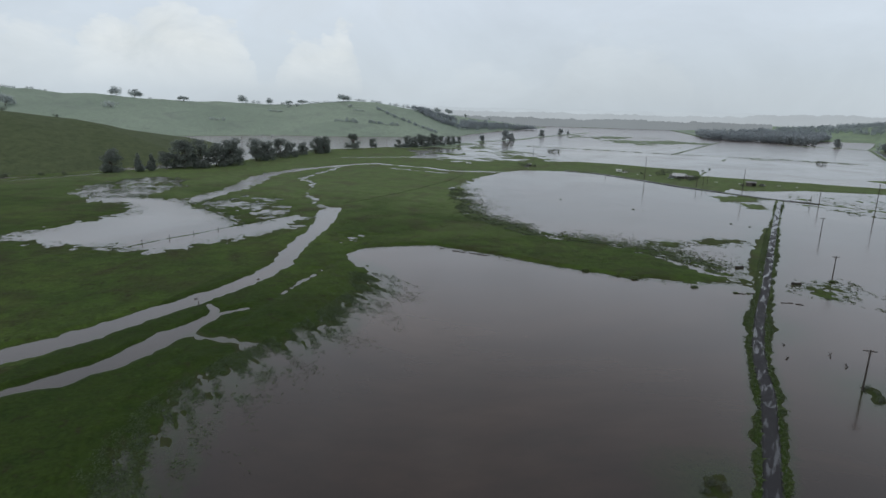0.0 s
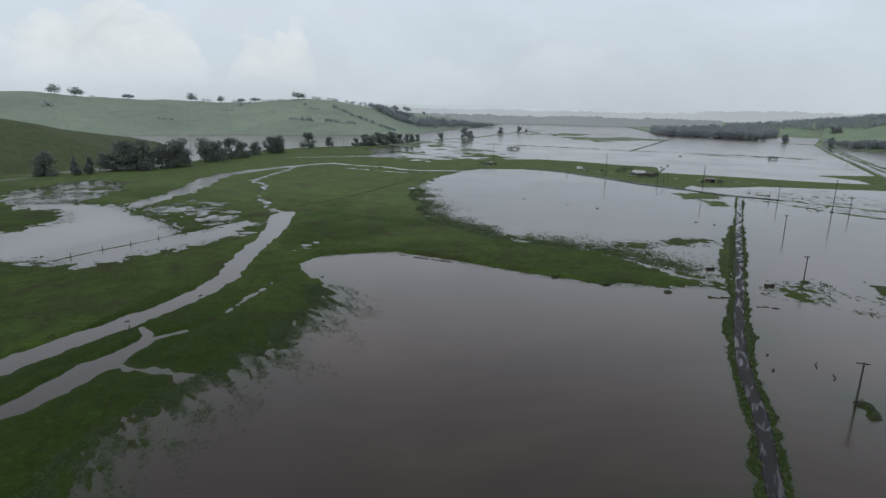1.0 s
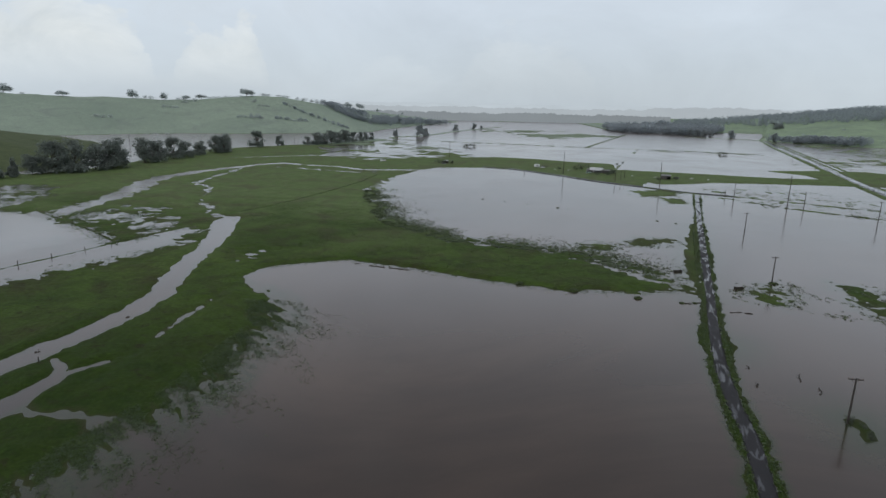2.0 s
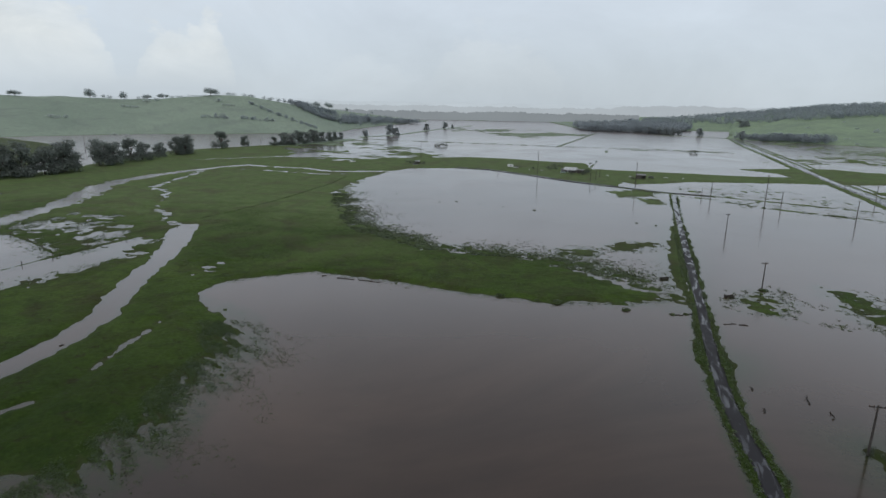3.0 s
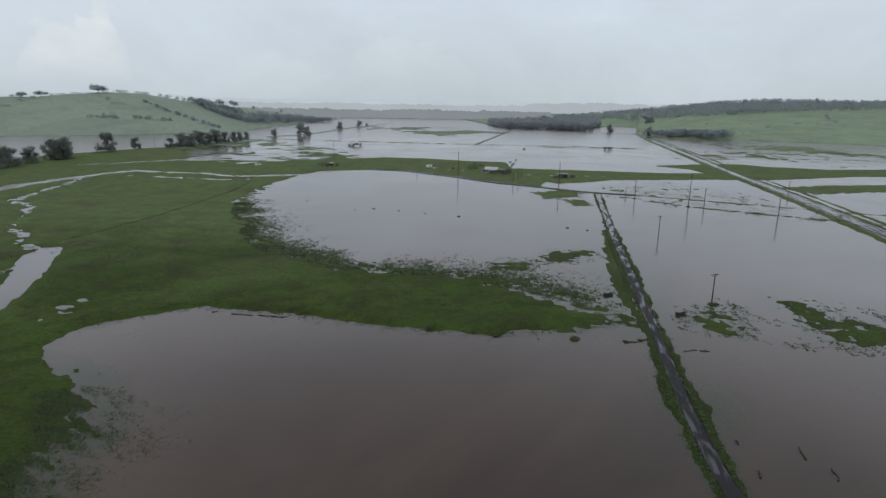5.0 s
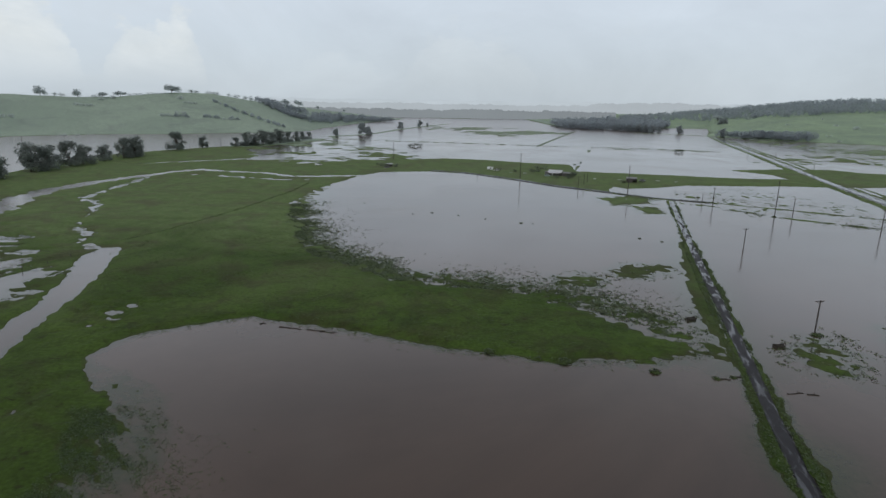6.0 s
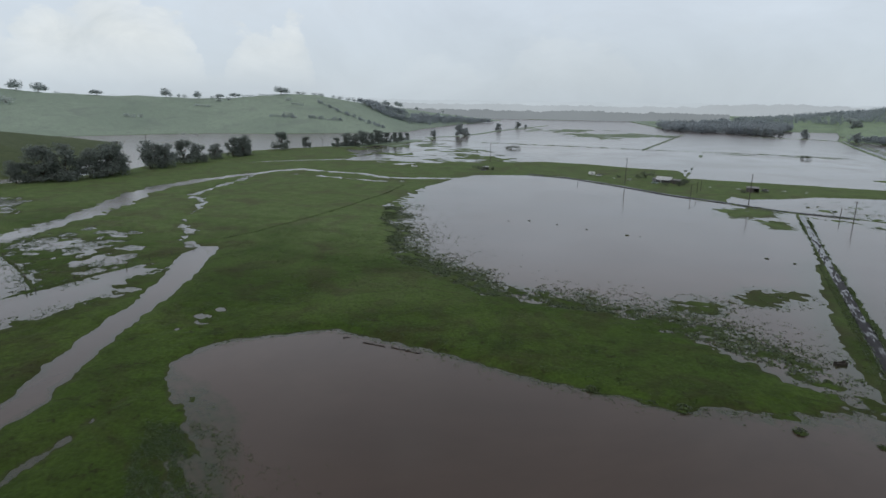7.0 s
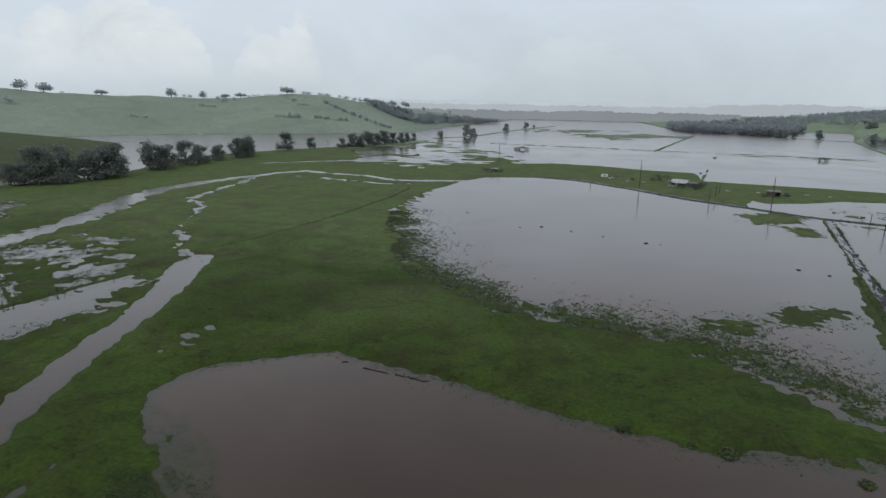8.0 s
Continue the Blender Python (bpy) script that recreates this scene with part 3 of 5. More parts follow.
def height(x, y):
    near_pond = to_line(x, y, [(-48, 48), (-54, 70), (-52, 90), (-48, 112), (-46, 140), (-53, 156)])
    pond_two = to_line(x, y, [(60, 186), (57, 196), (44, 212), (24, 226), (-4, 231), (-28, 252), (-52, 288), (-63, 335), (-70, 400)])
    soft_a, soft_b = np.exp(-(near_pond / 16) ** 2), np.exp(-(pond_two / 22) ** 2)
    sd = within(x, y, OUTLINE)
    # drills left by ploughing run out into the water, and hummocks stand out of the second pond
    du, dv = (x * 0.66 - y * 0.75) * 0.22, x * 0.75 + y * 0.66
    drill = 6.5 * fbm(du, dv, 1.5, 3, 31) + 2.5 * fbm(x, y, 9.0, 3, 33) + 4.5 * fbm(x, y, 1.8, 2, 34)
    hummock = 14.0 * fbm(x * 0.8, y, 2.4, 2, 14) + 2.0 * fbm(x, y, 11.0, 3, 16)
    reach = np.where(sd < 0, 1 - 0.6 * np.maximum(soft_a, soft_b), 1.0 + 1.3 * soft_b)
    gentle = np.clip(1.3 * np.maximum(soft_a, soft_b), 0, 1)
    h = shore(sd * reach + drill * soft_a + hummock * soft_b, 1.2 - 0.7 * gentle, x, y, 0.16 - 0.125 * gentle, 0.55)
    h = np.where(sd > 8 + 3 * gentle, np.maximum(h, 0.12 + 0.05 * fbm(x, y, 6.0, 2, 11)), h)
    h = h + np.where(sd > 2, (1 - gentle) * 0.25 * np.clip(fbm(x, y, 40.0, 3, 13), -0.3, 1), 0)
    # water lying on the plain
    cuts = [(groove(CREEK, x, y, 0.9), 0.22), (groove(BRANCH, x, y, 0.7), 0.3), (groove(SIDE_POOL, x, y, 0.5), 0.3),
            (groove(STREAM, x, y, 2.2) + 3.5 * fbm(x, y, 2.8, 3, 23), 0.10), (groove(STREAM_B, x, y, 2.2) + 3.5 * fbm(x, y, 2.8, 3, 24), 0.10), (groove(UPPER, x, y, 3.0), 0.10), (groove(FOOT_DRAIN, x, y, 1.2), 0.12), (groove(STREAKS, x, y, 3.4), 0.10),
            (np.minimum(within(x, y, PADDOCK), np.clip(9 - (y - 236) * 0.14, 2.2, 9)) + 5.0 * fbm(x, y, 14.0, 3, 41) + 9.0 * fbm(x, y, 3.4, 3, 42), 0.045), (groove(INLET, x, y, 1.4), 0.08), (np.minimum(within(x, y, MARSH), 5) - 4.6 + 13 * fbm(x, y, 17.0, 2, 43) + 13 * fbm(x, y, 3.2, 2, 44), 0.045),
            (np.minimum(within(x, y, FLATS), 8) - 4.5 + 20 * fbm(x * 0.8, y, 40.0, 2, 47) + 24 * fbm(x * 0.7, y, 10.0, 3, 48), 0.03)]
    for s, steep in cuts:
        h = np.minimum(h, np.clip(-s * steep, -0.6, 3.0))
    pools = 0.5 - 0.50 * np.hypot(x + 75.7, (y - 201.3) * 0.6) + 4.0 * fbm(x, y, 2.2, 2, 51)
    pools = np.maximum(pools, 0.5 - np.abs(x + 67.6) - 0.08 * np.abs(y - 143) + 2.2 * fbm(x, y, 3.0, 3, 53))
    h = np.minimum(h, np.clip(-pools * 0.12, -0.3, 3.0))
    # low banks, islets and dikes
    d, w = to_line(x, y, ROAD, BANK)
    h = np.maximum(h, shore(w[..., 0] - d, 0.8, x, y, 0.22, 0.35))
    bed = 1.4 - d
    for poly, r in [(VERGE, 1.4), (BULGE, 1.2)] + ISLETS:
        inside = within(x, y, poly)
        lace = 0.42 * np.clip(fbm(x * 0.8, y, 2.0, 2, 19) + 0.06 - 0.05 * np.clip(inside, -8, 4), 0, 1) if r > 1.5 else 0.0
        h = np.maximum(h, shore(inside + (1.3 if r > 1.5 else 0.0), r, x, y, 0.035, 0.13 if r > 1.5 else 0.3) - lace)
    h = np.maximum(h, shore(1.5 - to_line(x, y, TRACK), 1.6, x, y, 0.15, 0.35))
    h = np.maximum(h, shore(1.0 - to_line(x, y, HUMPS), 2.6, x, y, 0.12, 0.3))
    patches = fbm(x, y, 3.6, 2, 61) * 16 + fbm(x, y, 16.0, 2, 62) * 5 - 5.6
    h = np.maximum(h, np.clip(np.minimum(patches, within(x, y, [(128, 372), (158, 432), (200, 438), (226, 372), (208, 318), (176, 344)])) * 0.05, -0.7, 0.2))
    for off, w in ((0.0, 3.0), (-11.5, 1.6), (-17.5, 1.5)):
        h = np.maximum(h, shore(w - to_line(x, y, shifted(CAUSEWAY, off)), 1.2, x, y, 0.15, 0.4))
    for line, w in ((FENCE_A, 0.5), (FENCE_A[5:], 1.25), (FENCE_B, 0.6)):
        h = np.maximum(h, shore(w - to_line(x, y, line), 0.5, x, y, 0.2, 0.2))
    for line, w in DIKES:
        h = np.maximum(h, shore(w - to_line(x, y, line), 1.2, x, y, 0.25, 0.5))
    flat = np.minimum(within(x, y, BELT_FLATS) * 0.5, 8) - 9 + 22 * fbm(x * 0.8, y, 40.0, 2, 63) + 30 * fbm(x * 0.7, y, 11.0, 3, 64)
    h = np.maximum(h, np.clip(np.minimum(flat, 10) * 0.03, -0.7, 0.22))
    flat = within(x, y, FAR_FLATS) * 0.4 - 12 + 50 * fbm(x * 0.7, y, 60.0, 3, 67) + 36 * fbm(x, y, 14.0, 3, 68)
    h = np.maximum(h, np.clip(np.minimum(flat, 10) * 0.03, -0.7, 0.25))
    flat = np.minimum(within(x, y, SHELVES) * 0.3, 10) - 17 + 40 * fbm(x, y, 60.0, 2, 69) + 46 * fbm(x, y, 9.0, 3, 70)
    h = np.maximum(h, np.clip(np.minimum(flat, 10) * 0.03, -0.7, 0.25))
    h = np.where(bed > 0, np.minimum(h, -0.15), h)
    h = np.where(to_line(x, y, shifted(CAUSEWAY, -6.0)) < 4.2, np.minimum(h, -0.1), h)
    # beyond the flood
    h = np.maximum(h, np.clip((y - 1900 + 60 * fbm(x, y, 200.0, 3, 71)) * 0.02, -0.7, 3))
    h = np.maximum(h, np.clip(np.minimum(y - 1425 + 0.1 * x, x - 260) * 0.03, -0.7, 2.5))
    h = np.maximum(h, np.clip((-y - 40) * 0.03, -0.7, 1.0))
    west, near, east = hills(x, y)
    drain = groove(FOOT_DRAIN, x, y, 1.2)
    for k in (west, near, east):
        h = np.maximum(h, np.where((k > 0.02) & (drain < 0), k - 0.3, -1))
    return h


def sheet(name, verts, quads, mat):
    me = bpy.data.meshes.new(name)
    me.vertices.add(len(verts))
    me.vertices.foreach_set("co", verts.ravel())
    me.loops.add(quads.size)
    me.loops.foreach_set("vertex_index", quads.ravel().astype(np.int32))
    me.polygons.add(len(quads))
    me.polygons.foreach_set("loop_start", np.arange(0, quads.size, 4, dtype=np.int32))
    me.polygons.foreach_set("use_smooth", np.ones(len(quads), bool))
    me.update(calc_edges=True)
    me.materials.append(mat)
    return new(name, me)


def build_ground():
    """One sheet from under the camera to the horizon, finest where the plain is, and the flood lying level in its hollows."""
    fine = np.arange(-56, 50.01, 0.17)
    rest = np.arange(53, 304 - 3, 3.0)
    ang = np.radians(np.concatenate([fine, rest]))
    rad = [1.0, 15.0, 30.0, 45.0, 56.0]
    while rad[-1] < 5200:
        rad.append(rad[-1] + (0.55 if rad[-1] < 100 else rad[-1] * (0.0036 if 170 < rad[-1] < 430 else 0.0052) if rad[-1] < 1800 else rad[-1] * 0.02))
    rad = np.array(rad)
    R, A = np.meshgrid(rad, ang, indexing="ij")
    X, Y = R * np.sin(A), -30 + R * np.cos(A)
    Z = height(X, Y)
    n, m = X.shape
    i, j = np.meshgrid(np.arange(n - 1), np.arange(m), indexing="ij")
    k = (j + 1) % m
    quads = np.stack([i * m + j, i * m + k, (i + 1) * m + k, (i + 1) * m + j], -1).reshape(-1, 4)[:, ::-1]
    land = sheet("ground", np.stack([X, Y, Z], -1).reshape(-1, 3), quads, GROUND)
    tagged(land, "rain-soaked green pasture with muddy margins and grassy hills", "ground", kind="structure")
    wet = quads[(Z.ravel()[quads] < 0.02).any(1)]
    used, back = np.unique(wet, return_inverse=True)
    flood = sheet("water", np.stack([X, Y, 0 * X], -1).reshape(-1, 3)[used], back.reshape(-1, 4), WATER)
    depth = flood.data.attributes.new("depth", "FLOAT", "POINT")
    depth.data.foreach_set("value", -Z.ravel()[used])
    tagged(flood, "still brown flood water mirroring a grey sky", "flood water", kind="structure")


build_ground()


def z_at(x, y):
    return float(height(np.array([x], float), np.array([y], float))[0])


# ---- roads ----
def strip_mesh(name, line, half, z, mat, step=1.0, cross=6, wave=0.0, seed=0):
    """A paved strip along a line, cut fine enough to dip under the puddles."""
    pts = [Vector((*p[:2], 0)) for p in line]
    along, total = [], 0.0
    for p, q in zip(pts, pts[1:]):
        d = (q - p).length
        k = max(1, int(d / step))
        along += [p.lerp(q, i / k) for i in range(k)]
    along.append(pts[-1])
    # round the corners
    for _ in range(12):
        along = [along[0]] + [(a + 2 * b + c) / 4 for a, b, c in zip(along, along[1:], along[2:])] + [along[-1]]
    c = np.array(along)[:, :2]
    t = np.gradient(c, axis=0)
    t /= np.linalg.norm(t, axis=1)[:, None]
    n = np.stack([t[:, 1], -t[:, 0]], 1)
    s = np.linspace(-1, 1, cross + 1)
    edge = half * (1 + 0.10 * fbm(c[:, 0], c[:, 1], 5.0, 2, seed + 5))
    X = c[:, None, 0] + n[:, None, 0] * s * edge[:, None]
    Y = c[:, None, 1] + n[:, None, 1] * s * edge[:, None]
    Z = z + 0.05 * (1 - s ** 2) + wave * fbm(X, Y, 5.5, 3, seed)
    X, Y, Z = (np.concatenate([a[:, :1], a, a[:, -1:]], 1) for a in (X, Y, Z))
    Z[:, 0] -= 0.5
    Z[:, -1] -= 0.5
    m = X.shape[1]
    verts = np.stack([X, Y, Z], -1).reshape(-1, 3).tolist()
    faces = [(i * m + j, i * m + j + 1, (i + 1) * m + j + 1, (i + 1) * m + j) for i in range(len(c) - 1) for j in range(m - 1)]
    return mesh_from(name, verts, faces, mat, True)


tagged(strip_mesh("road", ROAD, 1.3, 0.06, ASPHALT, 0.8, 8, 0.08, 81), "narrow dark sealed road awash with puddles", "road", kind="structure")
tagged(strip_mesh("road", shifted(CAUSEWAY, -6.0), 3.0, 0.12, ASPHALT, 4.0, 6, 0.06, 83), "wet two-lane causeway road between low banks", "road", kind="structure")
tagged(strip_mesh("track", TRACK[1:8], 1.3, 0.40, ASPHALT, 1.5, 4, 0.14, 85), "wet gravel farm track along the pond", "track", kind="structure")


# ---- trees and bushes ----
def leaves(rng, lobes, count, size):
    """Bent leaf sprays filling the outer part of rounded lobes (x, y, z, radius across, radius up)."""
    lobes = np.array(lobes)
    weights = lobes[:, 3] ** 2 * lobes[:, 4]
    l = lobes[rng.choice(len(lobes), count, p=weights / weights.sum())]

    def unit(a):
        return a / np.linalg.norm(a, axis=1)[:, None]
    d = unit(rng.normal(size=(count, 3)))
    k = (rng.uniform(0.3, 1.9, count) ** 0.6)[:, None]
    c = l[:, :3] + d * l[:, [3, 3, 4]] * k
    face = d * 0.7 + np.array([0, 0, 0.7]) + rng.normal(0, 0.45, (count, 3))
    u = unit(np.cross(face, rng.normal(size=(count, 3))))
    v = unit(np.cross(face, u))
    w = np.cross(u, v)
    s = (size * rng.uniform(0.55, 1.45, count))[:, None]
    verts = np.stack([c - u * s, c + v * s * 0.55 + w * s * 0.2, c + u * s, c - v * s * 0.6 - w * s * 0.15], 1).reshape(-1, 3)
    return verts.tolist(), np.arange(4 * count).reshape(-1, 4).tolist()


def make_tree(name, style, h, seed, leaf, count=620):
    rng = np.random.default_rng(seed)
    top = new(name)
    bm = bmesh.new()
    lobes, limbs = [], []
    if style == "round":
        lop = rng.uniform(0, 6.283)      # the crown leans out to one side
        for k in range(30):
            a, u = rng.uniform(0, 6.283), rng.uniform(0.0, 1.0) ** 1.15
            r = h * 0.36 * math.sqrt(rng.uniform(0.08, 1)) * (1.08 - 0.55 * u * u) * (1 + 0.22 * math.cos(a - lop))
            lobes.append((r * math.cos(a), r * math.sin(a), h * (0.10 + 0.79 * u), h * rng.uniform(0.09, 0.16), h * rng.uniform(0.07, 0.12)))
    elif style == "cone":
        for k in range(9):
            u = k / 8
            a = rng.uniform(0, 6.283)
            r = h * 0.07 * (1 - u)
            lobes.append((r * math.cos(a), r * math.sin(a), h * (0.16 + 0.78 * u), h * (0.20 - 0.15 * u) * rng.uniform(0.8, 1.2), h * 0.09))
    elif style == "spread":
        for k in range(16):
            a = rng.uniform(0, 6.283)
            r = h * 0.52 * math.sqrt(rng.uniform(0.02, 1))
            lobes.append((r * math.cos(a), r * math.sin(a), h * (0.74 - 0.28 * (r / (0.52 * h)) ** 2 + rng.uniform(-0.22, 0.04)), h * rng.uniform(0.16, 0.24), h * rng.uniform(0.13, 0.19)))
    else:
        for k in range(8):
            a = rng.uniform(0, 6.283)
            r = h * 0.62 * math.sqrt(rng.uniform(0.02, 1))
            lobes.append((r * math.cos(a), r * math.sin(a), h * rng.uniform(0.16, 0.78) * (1 - 0.4 * r / h), h * rng.uniform(0.22, 0.36), h * rng.uniform(0.20, 0.30)))
    base = {"round": 0.028, "cone": 0.018, "spread": 0.034}.get(style, 0.03) * h
    fork = h * {"round": 0.18, "cone": 0.5, "spread": 0.2}.get(style, 0.15)
    lean = (rng.uniform(-0.04, 0.04) * h, rng.uniform(-0.04, 0.04) * h)
    rod(bm, (0, 0, -0.4), (lean[0] * 0.4, lean[1] * 0.4, fork * 0.5), base, base * 0.8, 7)
    rod(bm, (lean[0] * 0.4, lean[1] * 0.4, fork * 0.5), (lean[0], lean[1], fork), base * 0.8, base * 0.65, 7)
    for l in lobes:
        mid = ((l[0] + lean[0]) * 0.45, (l[1] + lean[1]) * 0.45, fork + (l[2] - fork) * 0.6)
        rod(bm, (lean[0], lean[1], fork * 0.96), mid, base * 0.42, base * 0.25, 5)
        rod(bm, mid, l[:3], base * 0.25, base * 0.08, 5)
    part("trunk", bm, BARK, top)
    verts, faces = leaves(rng, lobes, count, h * (0.031 if count > 2000 else 0.048 if count > 1200 else 0.06))
    crown = mesh_from("crown", verts, faces, leaf)
    crown.parent = top
    return top


def plant(protos, rng, x, y, h, label, group="", category="tree", sink=0.0):
    """A copy of one of the given trees (tree, its height), turned and scaled."""
    proto, ph = protos[rng.integers(len(protos))]
    s = h / ph * 1.14
    z = max(z_at(x, y), -0.15) - sink
    m = pose(x, y, z, 0, 0, rng.uniform(0, 360)) @ Matrix.Diagonal((s * rng.uniform(0.9, 1.1), s * rng.uniform(0.9, 1.1), s, 1))
    ob = copy_thing(proto, m)
    ob.name = proto.name
    return tagged(ob, label, category, group)


def plant_wide(protos, rng, x, y, h, w, spread, label, group, category):
    """The same for a crown of a given height and width; spread: the width of the model for a height of one."""
    proto, ph = protos[rng.integers(len(protos))]
    sx, sz = w / (ph * spread), h / ph * 1.12
    m = pose(x, y, z_at(x, y) - 0.03 * h, 0, 0, rng.uniform(0, 360)) @ Matrix.Diagonal((sx, sx, sz, 1))
    ob = copy_thing(proto, m)
    ob.name = proto.name
    return tagged(ob, label, category, group)


def thicket(protos, rng, x, y, h, w, label):
    """A run of bushes side by side, w metres from end to end."""
    n = max(1, round(w / (1.5 * h)))
    for k in range(n):
        u = (k + 0.5) / n - 0.5
        plant_wide(protos, rng, x + u * w * 0.92, y + u * w * 0.4 + rng.normal(0, 1.5), h * rng.uniform(0.7, 1.05), w / n * rng.uniform(0.95, 1.45), 1.84, label, "", "bush")


def drop(protos):
    for p, _ in protos:
        for o in list(p.children) + [p]:
            bpy.data.objects.remove(o)


def plant_all():
    rng = np.random.default_rng(4)
    creek = [(make_tree("creek_tree", "round", 18, 10 + k, LEAF, 3000), 18) for k in range(6)]
    cone = [(make_tree("she_oak", "cone", 11, 20 + k, LEAF, 700), 11) for k in range(2)]
    hill = [(make_tree("hill_tree", "spread", 13, 30 + k, LEAF_HAZE_HILL, 1000), 13) for k in range(3)]
    far = [(make_tree("paddock_tree", "round", 12, 40 + k, LEAF_HAZE_MID, 1400), 12) for k in range(3)]
    scrub = [(make_tree("hillside_bush", "bush", 4, 50 + k, LEAF_HAZE_HILL, 320), 4) for k in range(3)]
    bush = [(make_tree("bush", "bush", 3, 60 + k, LEAF_BUSH, 380), 3) for k in range(3)]
    row = "trees along the creek bank"
    for x, y, h in [(-315, 342, 15), (-297, 376, 12.5), (-289, 388, 19), (-282, 396, 21), (-277, 410, 17), (-273, 424, 20.5), (-277, 433, 17), (-273, 464, 18.5), (-270, 476, 16),
                    (-269, 500, 17), (-266, 512, 14), (-267, 541, 12), (-262, 562, 15), (-258, 574, 17), (-262, 584, 13), (-252, 641, 16.5)]:
        plant(creek, rng, x, y, h, "dark dense broad-crowned tree on the flooded creek bank", row)
    for x, y, h in [(-301, 352, 11.5), (-297, 361, 11)]:
        plant(cone, rng, x, y, h, "slim dark conical tree on the creek bank", row)
    for x, y, h in [(-240, 675, 10.5), (-215, 700, 9), (-207, 712, 14.5), (-200, 721, 13), (-194, 731, 15.5), (-188, 745, 12), (-183, 757, 15.5), (-177, 772, 12), (-171, 786, 11), (-164, 826, 9), (-168, 806, 10)]:
        plant(creek, rng, x, y, h, "dark rounded tree in the belt beside the flood", row)
    for x, y, h in [(-145, 915, 9.5), (-114, 963, 16), (-105, 968, 11), (-68, 1153, 11.5), (-36, 1256, 12), (-22, 1286, 6), (439, 1144, 13.5), (467, 1036, 13.6), (349, 1228, 13), (380, 1190, 14), (390, 1178, 12), (398, 1164, 13), (366, 1206, 11), (412, 1170, 10),
                    (598, 1322, 13), (608, 1328, 12)]:
        plant(far, rng, x, y, h, "haze-paled grey-green tree standing in the misty flooded fields")
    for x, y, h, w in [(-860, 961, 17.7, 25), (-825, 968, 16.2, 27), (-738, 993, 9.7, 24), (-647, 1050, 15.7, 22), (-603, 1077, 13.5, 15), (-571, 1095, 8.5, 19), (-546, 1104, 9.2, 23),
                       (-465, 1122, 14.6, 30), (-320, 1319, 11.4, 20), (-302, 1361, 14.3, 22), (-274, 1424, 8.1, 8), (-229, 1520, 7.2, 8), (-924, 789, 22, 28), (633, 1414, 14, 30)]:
        plant_wide(hill, rng, x, y, h, w, 1.44, "spreading haze-paled grey-green tree on the hill crest", "trees on the hill crest", "tree")
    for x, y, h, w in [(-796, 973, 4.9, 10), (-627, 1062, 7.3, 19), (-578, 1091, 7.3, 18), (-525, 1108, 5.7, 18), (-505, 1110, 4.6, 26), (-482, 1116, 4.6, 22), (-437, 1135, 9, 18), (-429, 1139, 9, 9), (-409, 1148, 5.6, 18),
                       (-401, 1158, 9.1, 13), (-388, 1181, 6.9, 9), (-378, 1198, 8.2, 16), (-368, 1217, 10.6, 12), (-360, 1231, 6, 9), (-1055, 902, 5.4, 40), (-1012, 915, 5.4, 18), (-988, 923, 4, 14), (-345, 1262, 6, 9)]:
        thicket(scrub, rng, x, y, h, w, "haze-paled grey-green thicket along the misty hill crest")
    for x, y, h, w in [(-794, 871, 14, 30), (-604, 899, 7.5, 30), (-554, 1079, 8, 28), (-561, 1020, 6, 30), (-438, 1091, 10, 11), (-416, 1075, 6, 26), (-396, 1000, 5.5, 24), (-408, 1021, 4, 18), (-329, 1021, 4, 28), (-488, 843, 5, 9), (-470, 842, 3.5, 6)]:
        thicket(scrub, rng, x, y, h, w, "low haze-paled grey-green scrub on the grazed slope")
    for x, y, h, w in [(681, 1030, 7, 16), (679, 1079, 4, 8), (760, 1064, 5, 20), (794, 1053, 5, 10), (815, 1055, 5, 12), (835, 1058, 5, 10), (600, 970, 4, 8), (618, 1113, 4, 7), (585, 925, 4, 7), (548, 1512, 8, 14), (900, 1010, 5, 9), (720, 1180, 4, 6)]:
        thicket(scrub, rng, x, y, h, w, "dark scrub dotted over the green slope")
    for x, y, h in [(-349, 290, 4.5), (-338, 307, 2.5), (-331, 318, 2.5), (-26, 745, 4.5), (-20, 744, 4.5), (-31, 746, 3), (266, 716, 4.2), (271, 715, 3.5), (-37, 524, 3.5), (-43, 527, 3.2), (-31, 526, 3), (79, 510, 5), (72, 503, 3),
                    (84, 470, 2.6), (96, 478, 4.2), (99, 484, 4.0), (138, 452, 2.5), (125, 450, 2.2), (48, 510, 2.4), (93, 470, 2.8), (60, 505, 2.4), (-475, 402, 4), (-455, 436, 3)]:
        plant(bush, rng, x, y, h, "dark leafy bush in wet pasture", "", "bush")
    for x, y, h in [(67.0, 111.5, 0.9), (67.8, 109.2, 0.8), (67.6, 106.6, 0.9), (66.2, 110.4, 0.7), (66.9, 105.6, 0.8), (31.0, 71.2, 1.3), (32.6, 70.2, 1.1), (30.2, 69.2, 0.9)]:
        plant(bush, rng, x, y, h, "green half-drowned shrub rising from flood water", "", "shrub")
    for protos in (creek, cone, hill, far, scrub, bush):
        drop(protos)


plant_all()


